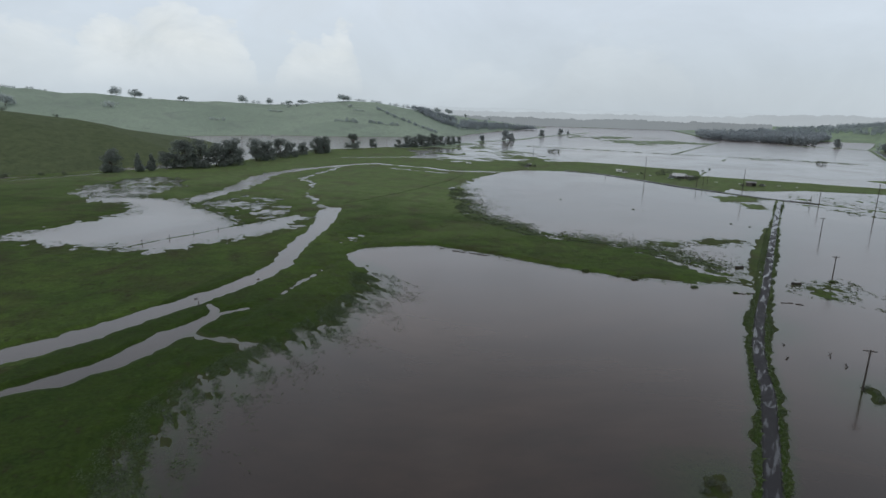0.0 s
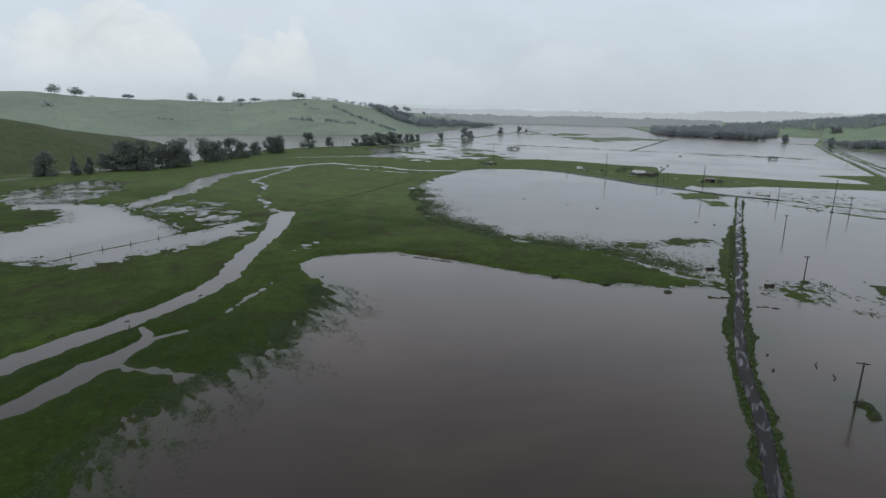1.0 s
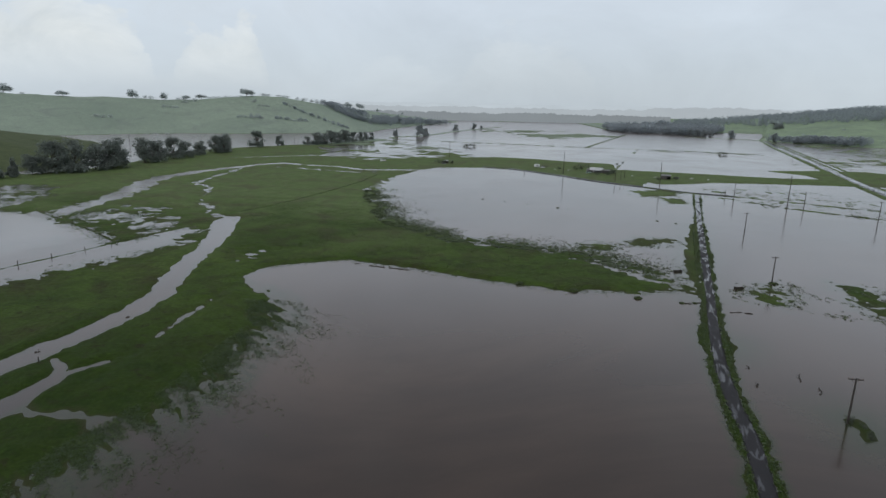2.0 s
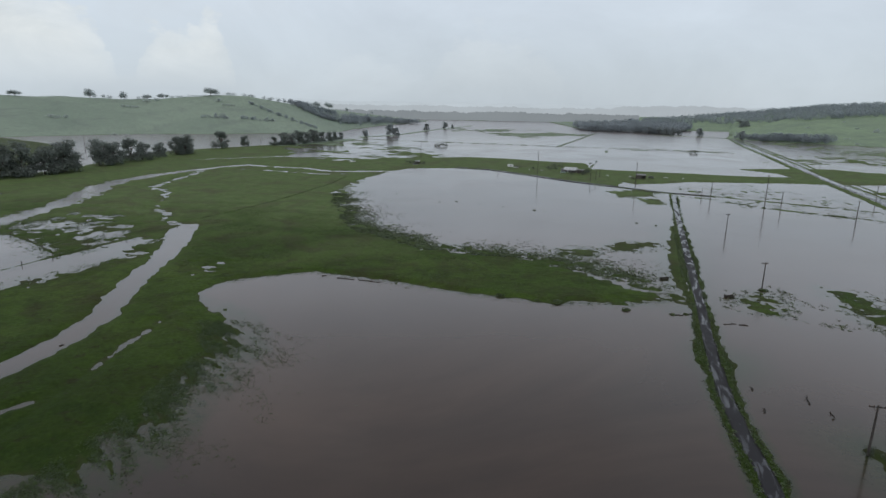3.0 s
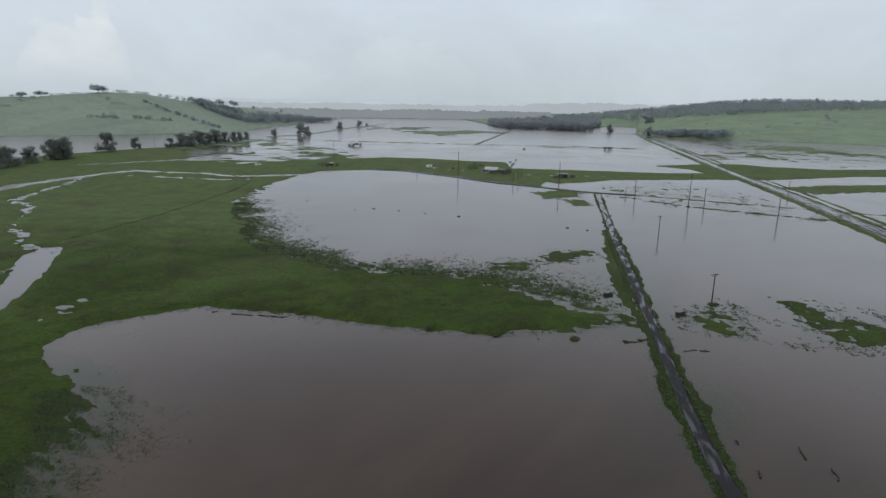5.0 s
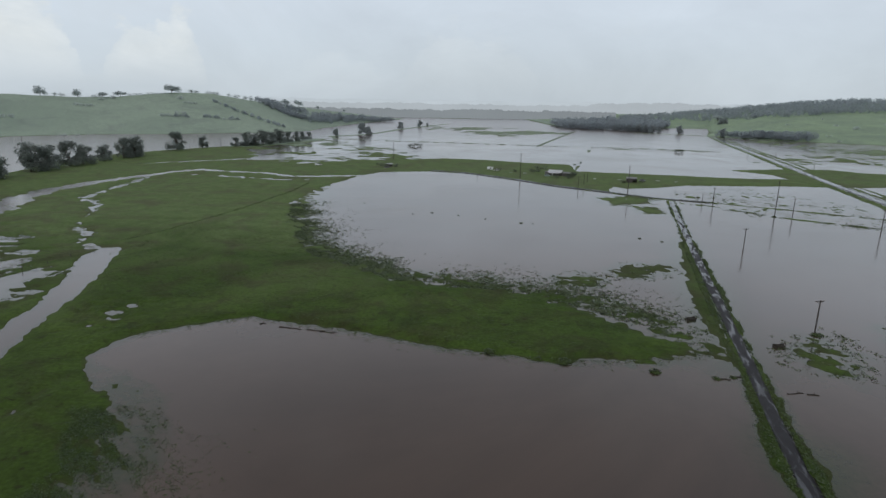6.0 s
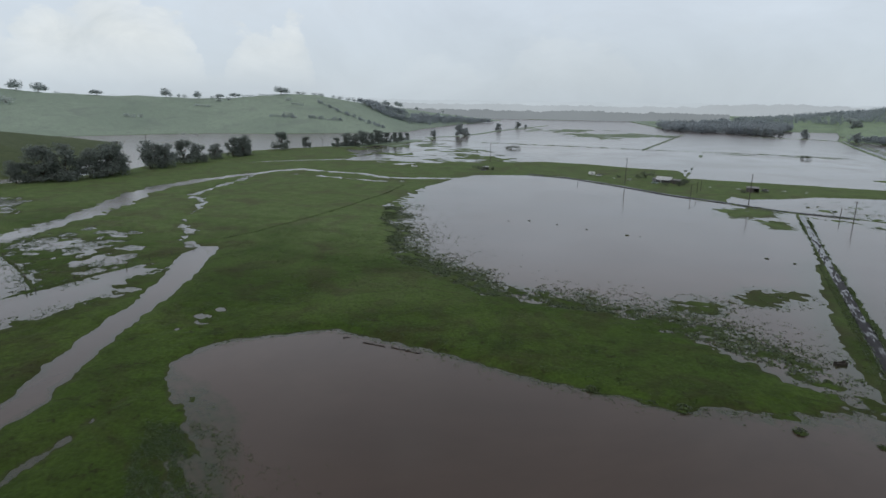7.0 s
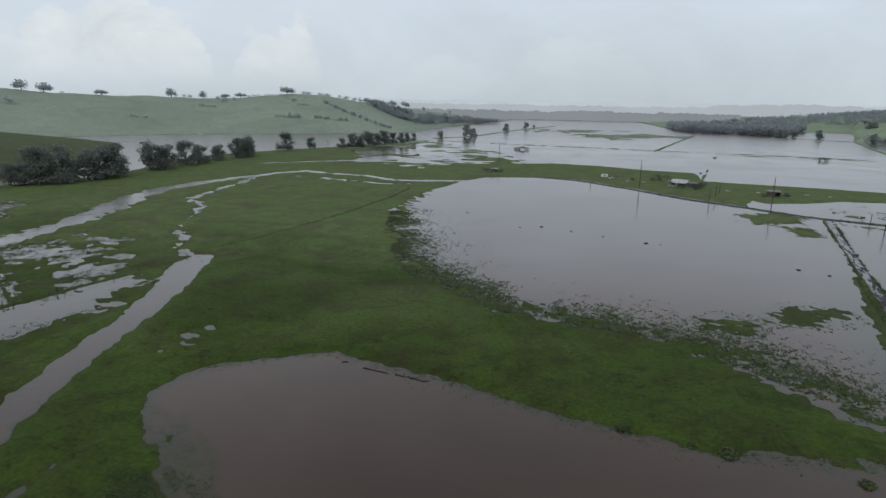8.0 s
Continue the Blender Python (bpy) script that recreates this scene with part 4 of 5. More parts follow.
def woodland(name, label, pts, heights, leaf, per_tree, seed, category="woodland", kind="stuff", squash=0.42):
    rng = np.random.default_rng(seed)
    pts = np.asarray(pts, float)
    base = np.maximum(height(pts[:, 0], pts[:, 1]), 0)
    n = len(pts) * per_tree
    x, y = np.repeat(pts[:, 0], per_tree), np.repeat(pts[:, 1], per_tree)
    h, z0 = np.repeat(heights, per_tree), np.repeat(base, per_tree)
    d = rng.normal(size=(n, 3))
    d /= np.linalg.norm(d, axis=1)[:, None]
    k = rng.uniform(0.6, 1.1, n) ** 0.6
    c = np.stack([x + d[:, 0] * h * 0.36 * k, y + d[:, 1] * h * 0.36 * k, z0 + h * (1 - squash) + d[:, 2] * h * squash * k], 1)
    c[:, 2] = np.maximum(c[:, 2], z0 + 0.05 * h)
    face = d * 0.7 + np.array([0, 0, 0.7]) + rng.normal(0, 0.45, (n, 3))
    u = np.cross(face, rng.normal(size=(n, 3)))
    u /= np.linalg.norm(u, axis=1)[:, None]
    v = np.cross(face, u)
    v /= np.linalg.norm(v, axis=1)[:, None]
    s = (h * 0.10 * rng.uniform(0.6, 1.4, n))[:, None]
    verts = np.stack([c - u * s, c + v * s * 0.7, c + u * s, c - v * s * 0.7], 1).reshape(-1, 3)
    faces = np.arange(4 * n).reshape(-1, 4)
    me = bpy.data.meshes.new(name)
    me.from_pydata(verts.tolist(), [], faces.tolist())
    me.materials.append(leaf)
    return tagged(new(name, me), label, category, kind=kind)


def scatter(poly, count, seed):
    rng = np.random.default_rng(seed)
    a = np.array(poly)
    x, y = rng.uniform(a[:, 0].min(), a[:, 0].max(), count * 4), rng.uniform(a[:, 1].min(), a[:, 1].max(), count * 4)
    keep = within(x, y, poly) > 0
    return np.stack([x[keep], y[keep]], 1)[:count]


def along(line, count, spread, seed):
    rng = np.random.default_rng(seed)
    a = np.array([p[:2] for p in line], float)
    d = np.r_[0, np.cumsum(np.linalg.norm(np.diff(a, axis=0), axis=1))]
    u = rng.uniform(0, d[-1], count)
    return np.stack([np.interp(u, d, a[:, 0]), np.interp(u, d, a[:, 1])], 1) + rng.normal(0, spread, (count, 2))


def build_woods():
    rng = np.random.default_rng(9)
    crest = [(520, 1690), (610, 1600), (655, 1480), (655, 1330), (690, 1235), (840, 1245), (957, 1238), (1120, 1258), (1450, 1150), (1600, 1350), (1250, 1560), (1010, 1680), (800, 1820), (540, 1860)]
    p = scatter(crest, 2600, 91)
    woodland("hillside_wood", "dense haze-paled grey-green wood along a misty hilltop", p, rng.uniform(9, 14, len(p)), LEAF_HAZE_FAR, 40, 92)
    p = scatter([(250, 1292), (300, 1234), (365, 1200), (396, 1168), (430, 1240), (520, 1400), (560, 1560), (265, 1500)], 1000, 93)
    woodland("wood_belt", "dark misty belt of trees at the flood's edge", p, 13 + 6 * fbm(p[:, 0], p[:, 1], 45.0, 3, 193) + rng.uniform(-3, 4, len(p)), LEAF_HAZE_FAR, 50, 94)
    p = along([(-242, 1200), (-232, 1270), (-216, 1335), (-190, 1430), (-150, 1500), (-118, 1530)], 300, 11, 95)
    woodland("foot_wood", "misty scrubby wood at the foot of the hill", p, rng.uniform(7, 13, len(p)), LEAF_HAZE_FAR, 60, 96)
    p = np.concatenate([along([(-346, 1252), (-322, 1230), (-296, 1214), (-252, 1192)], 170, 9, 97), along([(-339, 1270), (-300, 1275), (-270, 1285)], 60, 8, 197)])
    woodland("slope_wood", "strip of haze-paled grey-green wood down the hillside", p, rng.uniform(6, 11, len(p)), LEAF_HAZE_FAR, 60, 98)
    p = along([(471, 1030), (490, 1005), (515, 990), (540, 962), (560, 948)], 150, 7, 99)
    woodland("shore_wood", "haze-paled grey-green thicket at the edge of the floodwater", p, rng.uniform(7, 13, len(p)), LEAF_HAZE_FAR, 60, 100)
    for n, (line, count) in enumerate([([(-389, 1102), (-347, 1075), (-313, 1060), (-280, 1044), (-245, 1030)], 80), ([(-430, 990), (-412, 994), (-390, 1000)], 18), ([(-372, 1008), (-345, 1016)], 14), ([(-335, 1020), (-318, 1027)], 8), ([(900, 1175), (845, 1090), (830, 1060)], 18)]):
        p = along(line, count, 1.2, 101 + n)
        woodland("hedgerow", "straggling haze-paled grey-green hedgerow across hill pasture", p, rng.uniform(3.8, 6.8, len(p)), LEAF_HAZE_FAR, 50, 110 + n, "hedge")


build_woods()


# ---- distance ----
def far_ridge(name, label, r, a0, a1, h, bumps, mat, seed):
    """A long wooded rise far off, with a rough tree line, glowing in haze colour."""
    ang = np.radians(np.linspace(a0, a1, 500))
    x, y = r * np.sin(ang), r * np.cos(ang)
    prof = h(np.degrees(ang)) + bumps * (fbm(ang * 57, ang * 0, 0.9, 4, seed) + 0.5 * fbm(ang * 57, ang * 0, 0.18, 2, seed + 3))
    prof = np.maximum(prof, 2.0)
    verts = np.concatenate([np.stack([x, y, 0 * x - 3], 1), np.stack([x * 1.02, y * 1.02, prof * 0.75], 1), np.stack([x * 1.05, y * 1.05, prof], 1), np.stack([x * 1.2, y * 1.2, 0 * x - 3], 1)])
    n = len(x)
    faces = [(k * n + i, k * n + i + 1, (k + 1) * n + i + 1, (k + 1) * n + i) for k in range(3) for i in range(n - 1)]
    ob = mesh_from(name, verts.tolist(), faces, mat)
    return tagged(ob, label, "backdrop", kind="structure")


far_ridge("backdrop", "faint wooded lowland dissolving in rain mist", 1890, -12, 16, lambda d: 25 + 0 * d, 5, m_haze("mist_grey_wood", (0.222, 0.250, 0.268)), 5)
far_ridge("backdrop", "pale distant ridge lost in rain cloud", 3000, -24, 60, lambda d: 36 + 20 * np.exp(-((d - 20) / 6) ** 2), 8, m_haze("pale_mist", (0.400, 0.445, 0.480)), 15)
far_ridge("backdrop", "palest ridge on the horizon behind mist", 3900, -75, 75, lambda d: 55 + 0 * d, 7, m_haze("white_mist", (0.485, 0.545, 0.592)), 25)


# ---- poles and fences ----
def power_pole(x, y, h, arm=2.2, turn=0.0, lean=0.0, label="weathered timber power pole standing in flood water"):
    top = tagged(new("power_pole"), label, "power pole", "power poles across the flood")
    top.matrix_basis = pose(x, y, 0, 0, lean, turn)
    bm = bmesh.new()
    r = 0.16 + 0.004 * h
    rod(bm, (0, 0, -1.0), (0, 0, h * 0.5), r, r * 0.85, 10)
    rod(bm, (0, 0, h * 0.5), (0, 0, h), r * 0.85, r * 0.66, 10)
    part("pole", bm, TIMBER, top)
    if arm:
        z = h - 0.45
        bm = bmesh.new()
        box(bm, 0, r + 0.02, z, arm, 0.14, 0.16, 0, 0.015)
        part("crossarm", bm, TIMBER, top)
        bm = bmesh.new()
        rod(bm, (-arm * 0.3, r, z), (0, r, z - 0.6), 0.03, 0.03, 6)
        rod(bm, (arm * 0.3, r, z), (0, r, z - 0.6), 0.03, 0.03, 6)
        part("brace", bm, RUST, top)
        for s in (-0.46, -0.2, 0.2, 0.46):
            bm = bmesh.new()
            rod(bm, (s * arm, r + 0.02, z + 0.16), (s * arm, r + 0.02, z + 0.26), 0.025, 0.025, 6)
            rod(bm, (s * arm, r + 0.02, z + 0.24), (s * arm, r + 0.02, z + 0.30), 0.075, 0.06, 8)
            rod(bm, (s * arm, r + 0.02, z + 0.30), (s * arm, r + 0.02, z + 0.38), 0.05, 0.035, 8)
            part("insulator", bm, CERAMIC, top)
    return top


power_pole(65.9, 110.4, 8.4, 2.3, -8)
power_pole(90.5, 193.7, 8.4, 2.2, 4)
power_pole(115.2, 275.0, 7.9, 2.2, 8)
for px, py, ph, pa in [(145.8, 367, 9.9, 1.8), (171.4, 339.4, 9.0, 1.2), (188.5, 305.2, 10.1, 1.8), (243, 372.8, 8.8, 1.8), (342.4, 711, 7.7, 1.6), (328.8, 634, 6.0, 1.6), (310, 544, 7.0, 1.6)]:
    power_pole(px, py, ph, pa, 10)
for px, py, ph in [(-37.4, 587.2, 15.8), (58.7, 467.4, 17.5), (115.3, 411.2, 16.0), (162.8, 339.4, 17.4)]:
    power_pole(px, py, ph, 1.3, 40, 0.4, "tall slender timber power pole beside the farm track")
power_pole(-372, 600, 14.5, 1.5, 30, 0, "tall timber power pole beyond the creek trees")
power_pole(-228, 693, 9.0, 1.6, 30, 0, "timber power pole among the creek trees")


def post(x, y, h, r=0.12, label="short dark timber post in flood water"):
    bm = bmesh.new()
    rod(bm, (0, 0, -0.6), (0, 0, h), r, r * 0.85, 8)
    ob = part("timber_post", bm, TIMBER)
    ob.matrix_basis = pose(x, y, max(z_at(x, y), 0) * 0.9, 1.5 * math.sin(x), 1.5 * math.cos(y), 0)
    return tagged(ob, label, "post", "loose timber posts")


for px, py, ph in [(144.5, 376.6, 5.0), (29.4, 469.7, 2.8), (101.4, 453.3, 6.6)]:
    post(px, py, ph, 0.16)


def yard_frame():
    top = tagged(new("yard_frame"), "tall dark timber gate frame beside the track", "gate frame")
    top.matrix_basis = pose(93, 435, 0.3)
    for px, py in ((-3.3, -6.8), (3.4, 6.6)):
        bm = bmesh.new()
        rod(bm, (px, py, -0.6), (px, py, 6.8), 0.17, 0.14, 8)
        part("upright", bm, TIMBER, top)
    bm = bmesh.new()
    rod(bm, (-3.3, -6.8, 6.4), (3.4, 6.6, 6.2), 0.09, 0.09, 8)
    part("rail", bm, TIMBER, top)


yard_frame()


def fence(line, gap, label, h=1.3, wires=2):
    """Posts along a line, and wires from post to post."""
    top = tagged(new("wire_fence"), label, "fence")
    pts = []
    for a, b in zip(line, line[1:]):
        a, b = Vector(a), Vector(b)
        k = max(1, round((b - a).length / gap))
        pts += [a.lerp(b, i / k) for i in range(k)]
    pts.append(Vector(line[-1]))
    zs = np.maximum(height(np.array([p.x for p in pts]), np.array([p.y for p in pts])), 0)
    top.location = (pts[0].x, pts[0].y, zs[0])
    base = Vector(top.location)
    rng = np.random.default_rng(len(pts))
    ends = []
    for p, z in zip(pts, zs):
        bm = bmesh.new()
        foot = Vector((p.x, p.y, z)) - base
        tip = foot + Vector((rng.normal(0, 0.06), rng.normal(0, 0.06), h * rng.uniform(0.85, 1.1)))
        rod(bm, foot - Vector((0, 0, 0.5)), tip, 0.13, 0.11, 7)
        part("post", bm, TIMBER, top)
        ends.append((foot, tip))
    for w in range(wires):
        u = 0.55 + 0.35 * w
        for (fa, ta), (fb, tb) in zip(ends, ends[1:]):
            bm = bmesh.new()
            rod(bm, fa.lerp(ta, u), fb.lerp(tb, u), 0.012, 0.012, 4)
            part("wire", bm, RUST, top)


fence(FENCE_A, 10.5, "dark posts of a wire fence wading through the flooded paddock")
fence(FENCE_B, 13, "half-drowned wire fence across the flooded paddock", 1.0)


# ---- farm buildings and vehicles ----
def house(x, y, rz):
    top = tagged(new("farm_house"), "low dark-walled farm house with a pale sheet-iron roof", "house")
    top.matrix_basis = pose(x, y, 0.35, 0, 0, rz)
    L, W, H, R = 9.0, 6.5, 2.5, 1.4
    bm = bmesh.new()
    box(bm, 0, 0, -0.3, L, W, H + 0.3)
    for s in (-1, 1):      # gable ends
        v = [bm.verts.new((s * L / 2, -W / 2, H)), bm.verts.new((s * L / 2, W / 2, H)), bm.verts.new((s * L / 2, 0, H + R))]
        bm.faces.new(v if s > 0 else v[::-1])
    part("wall", bm, WALL, top)
    slope = math.hypot(W / 2 + 0.5, R + 0.23)
    for s in (-1, 1):
        bm = bmesh.new()
        ribs = 28
        tilt = math.atan2(R + 0.23, W / 2 + 0.5)
        box(bm, 0, 0, 0, L + 1.0, slope, 0.06)
        for k in range(ribs):
            box(bm, -L / 2 - 0.4 + k * (L + 0.8) / (ribs - 1), 0, 0.06, 0.06, slope, 0.04)
        bmesh.ops.transform(bm, matrix=pose(0, s * (W / 4 + 0.25), H + R / 2 - 0.10, -s * math.degrees(tilt), 0, 0), verts=bm.verts)
        part("roof", bm, ROOF, top)
    bm = bmesh.new()
    box(bm, 0, -W / 2 - 1.3, 2.15, L * 0.8, 2.6, 0.08)
    part("verandah_roof", bm, ROOF, top)
    for k in range(4):
        bm = bmesh.new()
        box(bm, -4.2 + 2.8 * k, -W / 2 - 2.4, -0.3, 0.12, 0.12, 2.45)
        part("verandah_post", bm, TIMBER, top)
    for k, wx in enumerate((-3.6, 0.6, 3.4)):
        bm = bmesh.new()
        box(bm, wx, -W / 2 - 0.04, 0.9, 1.3, 0.08, 1.2, 0, 0.01)
        fr = part("window", bm, WHITE, top, "white window frame")
        bm = bmesh.new()
        box(bm, wx, -W / 2 - 0.09, 1.0, 1.1, 0.02, 1.0)
        part("pane", bm, GLASS, fr)
    bm = bmesh.new()
    box(bm, -1.6, -W / 2 - 0.05, 0.0, 0.95, 0.07, 2.05, 0, 0.01)
    part("door", bm, WHITE, top)
    bm = bmesh.new()
    box(bm, 3.0, 0.6, H + R * 0.5, 0.6, 0.6, 1.5)
    part("chimney", bm, CONCRETE, top)


def shed(x, y, rz, L, W, H, label, roof):
    top = tagged(new("farm_shed"), label, "shed")
    top.matrix_basis = pose(x, y, 0.3, 0, 0, rz)
    for s in (-1, 1):
        bm = bmesh.new()
        box(bm, s * (L / 2 - 0.06), 0, -0.3, 0.12, W, H + 0.3)
        part("side_wall", bm, WALL, top)
    bm = bmesh.new()
    box(bm, 0, W / 2 - 0.06, -0.3, L - 0.24, 0.12, H + 0.3)
    part("back_wall", bm, WALL, top)
    bm = bmesh.new()
    box(bm, -L * 0.2, -W / 2 + 0.06, -0.3, L * 0.5, 0.12, H + 0.3)
    part("front_wall", bm, WALL, top)
    bm = bmesh.new()
    box(bm, 0, 0, 0, L + 0.5, W + 0.6, 0.07)
    for k in range(16):
        box(bm, -L / 2 + k * L / 15, 0, 0.07, 0.06, W + 0.6, 0.04)
    bmesh.ops.transform(bm, matrix=pose(0, 0, H + 0.12, 7, 0, 0), verts=bm.verts)
    part("roof", bm, roof, top)


house(87, 488, -22)
shed(131.5, 455, -12, 6.5, 4.5, 2.9, "dark open-fronted farm shed with a grey iron roof", GREY_IRON)
shed(-36, 527, -8, 4.0, 3.0, 2.4, "tumbledown dark hut overgrown by bushes", ROOF)


def wheel(parent, x, y, z, r):
    bm = bmesh.new()
    rod(bm, (x, y - 0.11, z), (x, y + 0.11, z), r, r, 16)
    w = part("wheel", bm, RUBBER, parent)
    bm = bmesh.new()
    s = 1 if y > 0 else -1
    rod(bm, (x, y + s * 0.105, z), (x, y + s * 0.125, z), r * 0.6, r * 0.55, 12)
    part("rim", bm, ROOF, w)


def utility_truck(x, y, rz):
    top = tagged(new("farm_truck"), "pale two-tone farm truck parked on wet pasture", "truck")
    top.matrix_basis = pose(x, y, z_at(x, y), 0, 0, rz)
    bm = bmesh.new()
    box(bm, 0, 0, 0.45, 5.0, 1.85, 0.65, 0, 0.12)
    part("body", bm, WHITE, top)
    bm = bmesh.new()
    r = bmesh.ops.create_cube(bm, size=1.0)
    for v in r["verts"]:
        k = 0.78 if v.co.z > 0 else 1.0
        v.co = Vector((v.co.x * 2.2 * k + 0.4, v.co.y * 1.7 * k, 1.1 + (v.co.z + 0.5) * 0.75))
    bmesh.ops.bevel(bm, geom=bm.edges[:], offset=0.08, segments=2, affect="EDGES")
    part("cab", bm, GREEN_PAINT, top)
    for s in (-1, 1):
        bm = bmesh.new()
        box(bm, 0.4, s * 0.80, 1.25, 1.6, 0.03, 0.42)
        part("side_window", bm, GLASS, top)
    bm = bmesh.new()
    box(bm, -1.6, 0, 1.1, 1.7, 1.7, 0.35)
    part("tray", bm, WHITE, top)
    for wx in (-1.5, 1.55):
        for s in (-1, 1):
            wheel(top, wx, s * 0.86, 0.36, 0.36)


def caravan(x, y, rz):
    top = tagged(new("caravan"), "small white caravan parked in wet grass", "caravan")
    top.matrix_basis = pose(x, y, z_at(x, y), 0, 0, rz)
    bm = bmesh.new()
    box(bm, 0, 0, 0.5, 4.6, 2.2, 2.0, 0, 0.3)
    part("body", bm, WHITE, top)
    for s in (-1, 1):
        bm = bmesh.new()
        box(bm, 0.5, s * 1.11, 1.35, 1.3, 0.03, 0.6)
        part("window", bm, GLASS, top)
        wheel(top, -0.2, s * 0.95, 0.33, 0.33)
    bm = bmesh.new()
    rod(bm, (2.2, 0, 0.55), (3.5, 0, 0.45), 0.05, 0.05, 6)
    part("drawbar", bm, RUST, top)


def parked_car(x, y, rz, paint, label):
    top = tagged(new("parked_car"), label, "car")
    top.matrix_basis = pose(x, y, max(z_at(x, y), 0), 0, 0, rz)
    bm = bmesh.new()
    box(bm, 0, 0, 0.35, 4.3, 1.75, 0.6, 0, 0.14)
    part("body", bm, paint, top)
    bm = bmesh.new()
    r = bmesh.ops.create_cube(bm, size=1.0)
    for v in r["verts"]:
        k = 0.74 if v.co.z > 0 else 1.0
        v.co = Vector((v.co.x * 2.5 * k - 0.2, v.co.y * 1.6 * k, 0.93 + (v.co.z + 0.5) * 0.55))
    bmesh.ops.bevel(bm, geom=bm.edges[:], offset=0.07, segments=2, affect="EDGES")
    cabin = part("cabin", bm, GLASS, top)
    bm = bmesh.new()
    box(bm, -0.2, 0, 1.47, 1.75, 1.15, 0.05, 0, 0.02)
    part("roof", bm, paint, cabin)
    for wx in (-1.35, 1.35):
        for s in (-1, 1):
            wheel(top, wx, s * 0.8, 0.32, 0.32)


def water_tank(x, y):
    top = tagged(new("water_tank"), "grey corrugated rainwater tank beside the house", "tank")
    top.matrix_basis = pose(x, y, max(z_at(x, y), 0))
    bm = bmesh.new()
    for k in range(9):
        rod(bm, (0, 0, 0.25 * k), (0, 0, 0.25 * k + 0.125), 1.35, 1.40, 20)
        rod(bm, (0, 0, 0.25 * k + 0.125), (0, 0, 0.25 * k + 0.25), 1.40, 1.35, 20)
    part("wall", bm, GREY_IRON, top)
    bm = bmesh.new()
    rod(bm, (0, 0, 2.25), (0, 0, 2.6), 1.42, 0.3, 20)
    part("lid", bm, GREY_IRON, top)


def iron_sheet(x, y, rz, l):
    """Loose roofing sheets lying in the yard."""
    bm = bmesh.new()
    for k in range(12):
        box(bm, 0, -0.5 + k * 0.09, 0.03 + 0.03 * (k % 2), l, 0.10, 0.02)
    ob = part("iron_sheet", bm, ROOF)
    ob.matrix_basis = pose(x, y, max(z_at(x, y), 0) + 0.1, 4, 2, rz)
    tagged(ob, "pale sheet of roofing iron lying in wet grass", "iron sheet", "loose roofing sheets")


shed(93.5, 482, -22, 5.0, 4.2, 2.6, "dark lean-to shed beside the farm house", GREY_IRON)
water_tank(81.2, 491)
parked_car(46.5, 509, 25, WHITE, "white car parked among bushes by the farm track")
parked_car(79.5, 479, -30, GREEN_PAINT, "pale green car parked in front of the farm house")
parked_car(-37, 517, 8, GREY_IRON, "grey derelict car beside the overgrown hut")
parked_car(140, 459, 10, GREY_IRON, "grey car parked behind the farm shed")
for x, y, rz, l in [(127, 466, 20, 2.6), (111, 470, -15, 2.2), (152, 462, 5, 3.0), (163, 458, 30, 2.0), (66, 497, -10, 2.4), (56, 500, 40, 1.8)]:
    iron_sheet(x, y, rz, l)
utility_truck(-92, 529, 12)
caravan(42, 514, -15)
shed(589, 1507, 5, 9, 6, 3.0, "small pale farm shed under the wooded hill", ROOF)


# ---- troughs, logs and debris ----
def trough(x, y, rz, l, label, tilt=0.0):
    top = tagged(new("water_trough"), label, "trough", "cattle troughs in the flood")
    top.matrix_basis = pose(x, y, 0.05, 0, tilt, rz)
    bm = bmesh.new()
    n = 14
    rings = []
    for k in range(n + 1):
        u = k / n * 2 - 1
        w = 0.62 * math.sqrt(max(0.05, 1 - 0.75 * u ** 6))
        lift = 0.25 * u * u
        row = [(u * l / 2, -w, 0.4 + lift), (u * l / 2, -w * 0.9, -0.3), (u * l / 2, w * 0.9, -0.3), (u * l / 2, w, 0.4 + lift),
               (u * l / 2 * 0.94, w * 0.82, 0.4 + lift), (u * l / 2 * 0.94, w * 0.75, 0.1), (u * l / 2 * 0.94, -w * 0.75, 0.1), (u * l / 2 * 0.94, -w * 0.82, 0.4 + lift)]
        rings.append([bm.verts.new(p) for p in row])
    for a, b in zip(rings, rings[1:]):
        for j in range(8):
            bm.faces.new((a[j], a[(j + 1) % 8], b[(j + 1) % 8], b[j]))
    bm.faces.new(rings[0][::-1])
    bm.faces.new(rings[-1])
    part("tub", bm, DEBRIS, top)
    for s in (-1, 1):
        bm = bmesh.new()
        box(bm, s * l * 0.3, 0, -0.4, 0.3, 1.1, 0.4)
        part("foot", bm, CONCRETE, top)


trough(65.3, 202.3, 15, 2.8, "dark half-sunk cattle trough at the pond's edge")
trough(78, 186.3, 8, 2.8, "dark cattle trough with pale rim in flood water", 2)


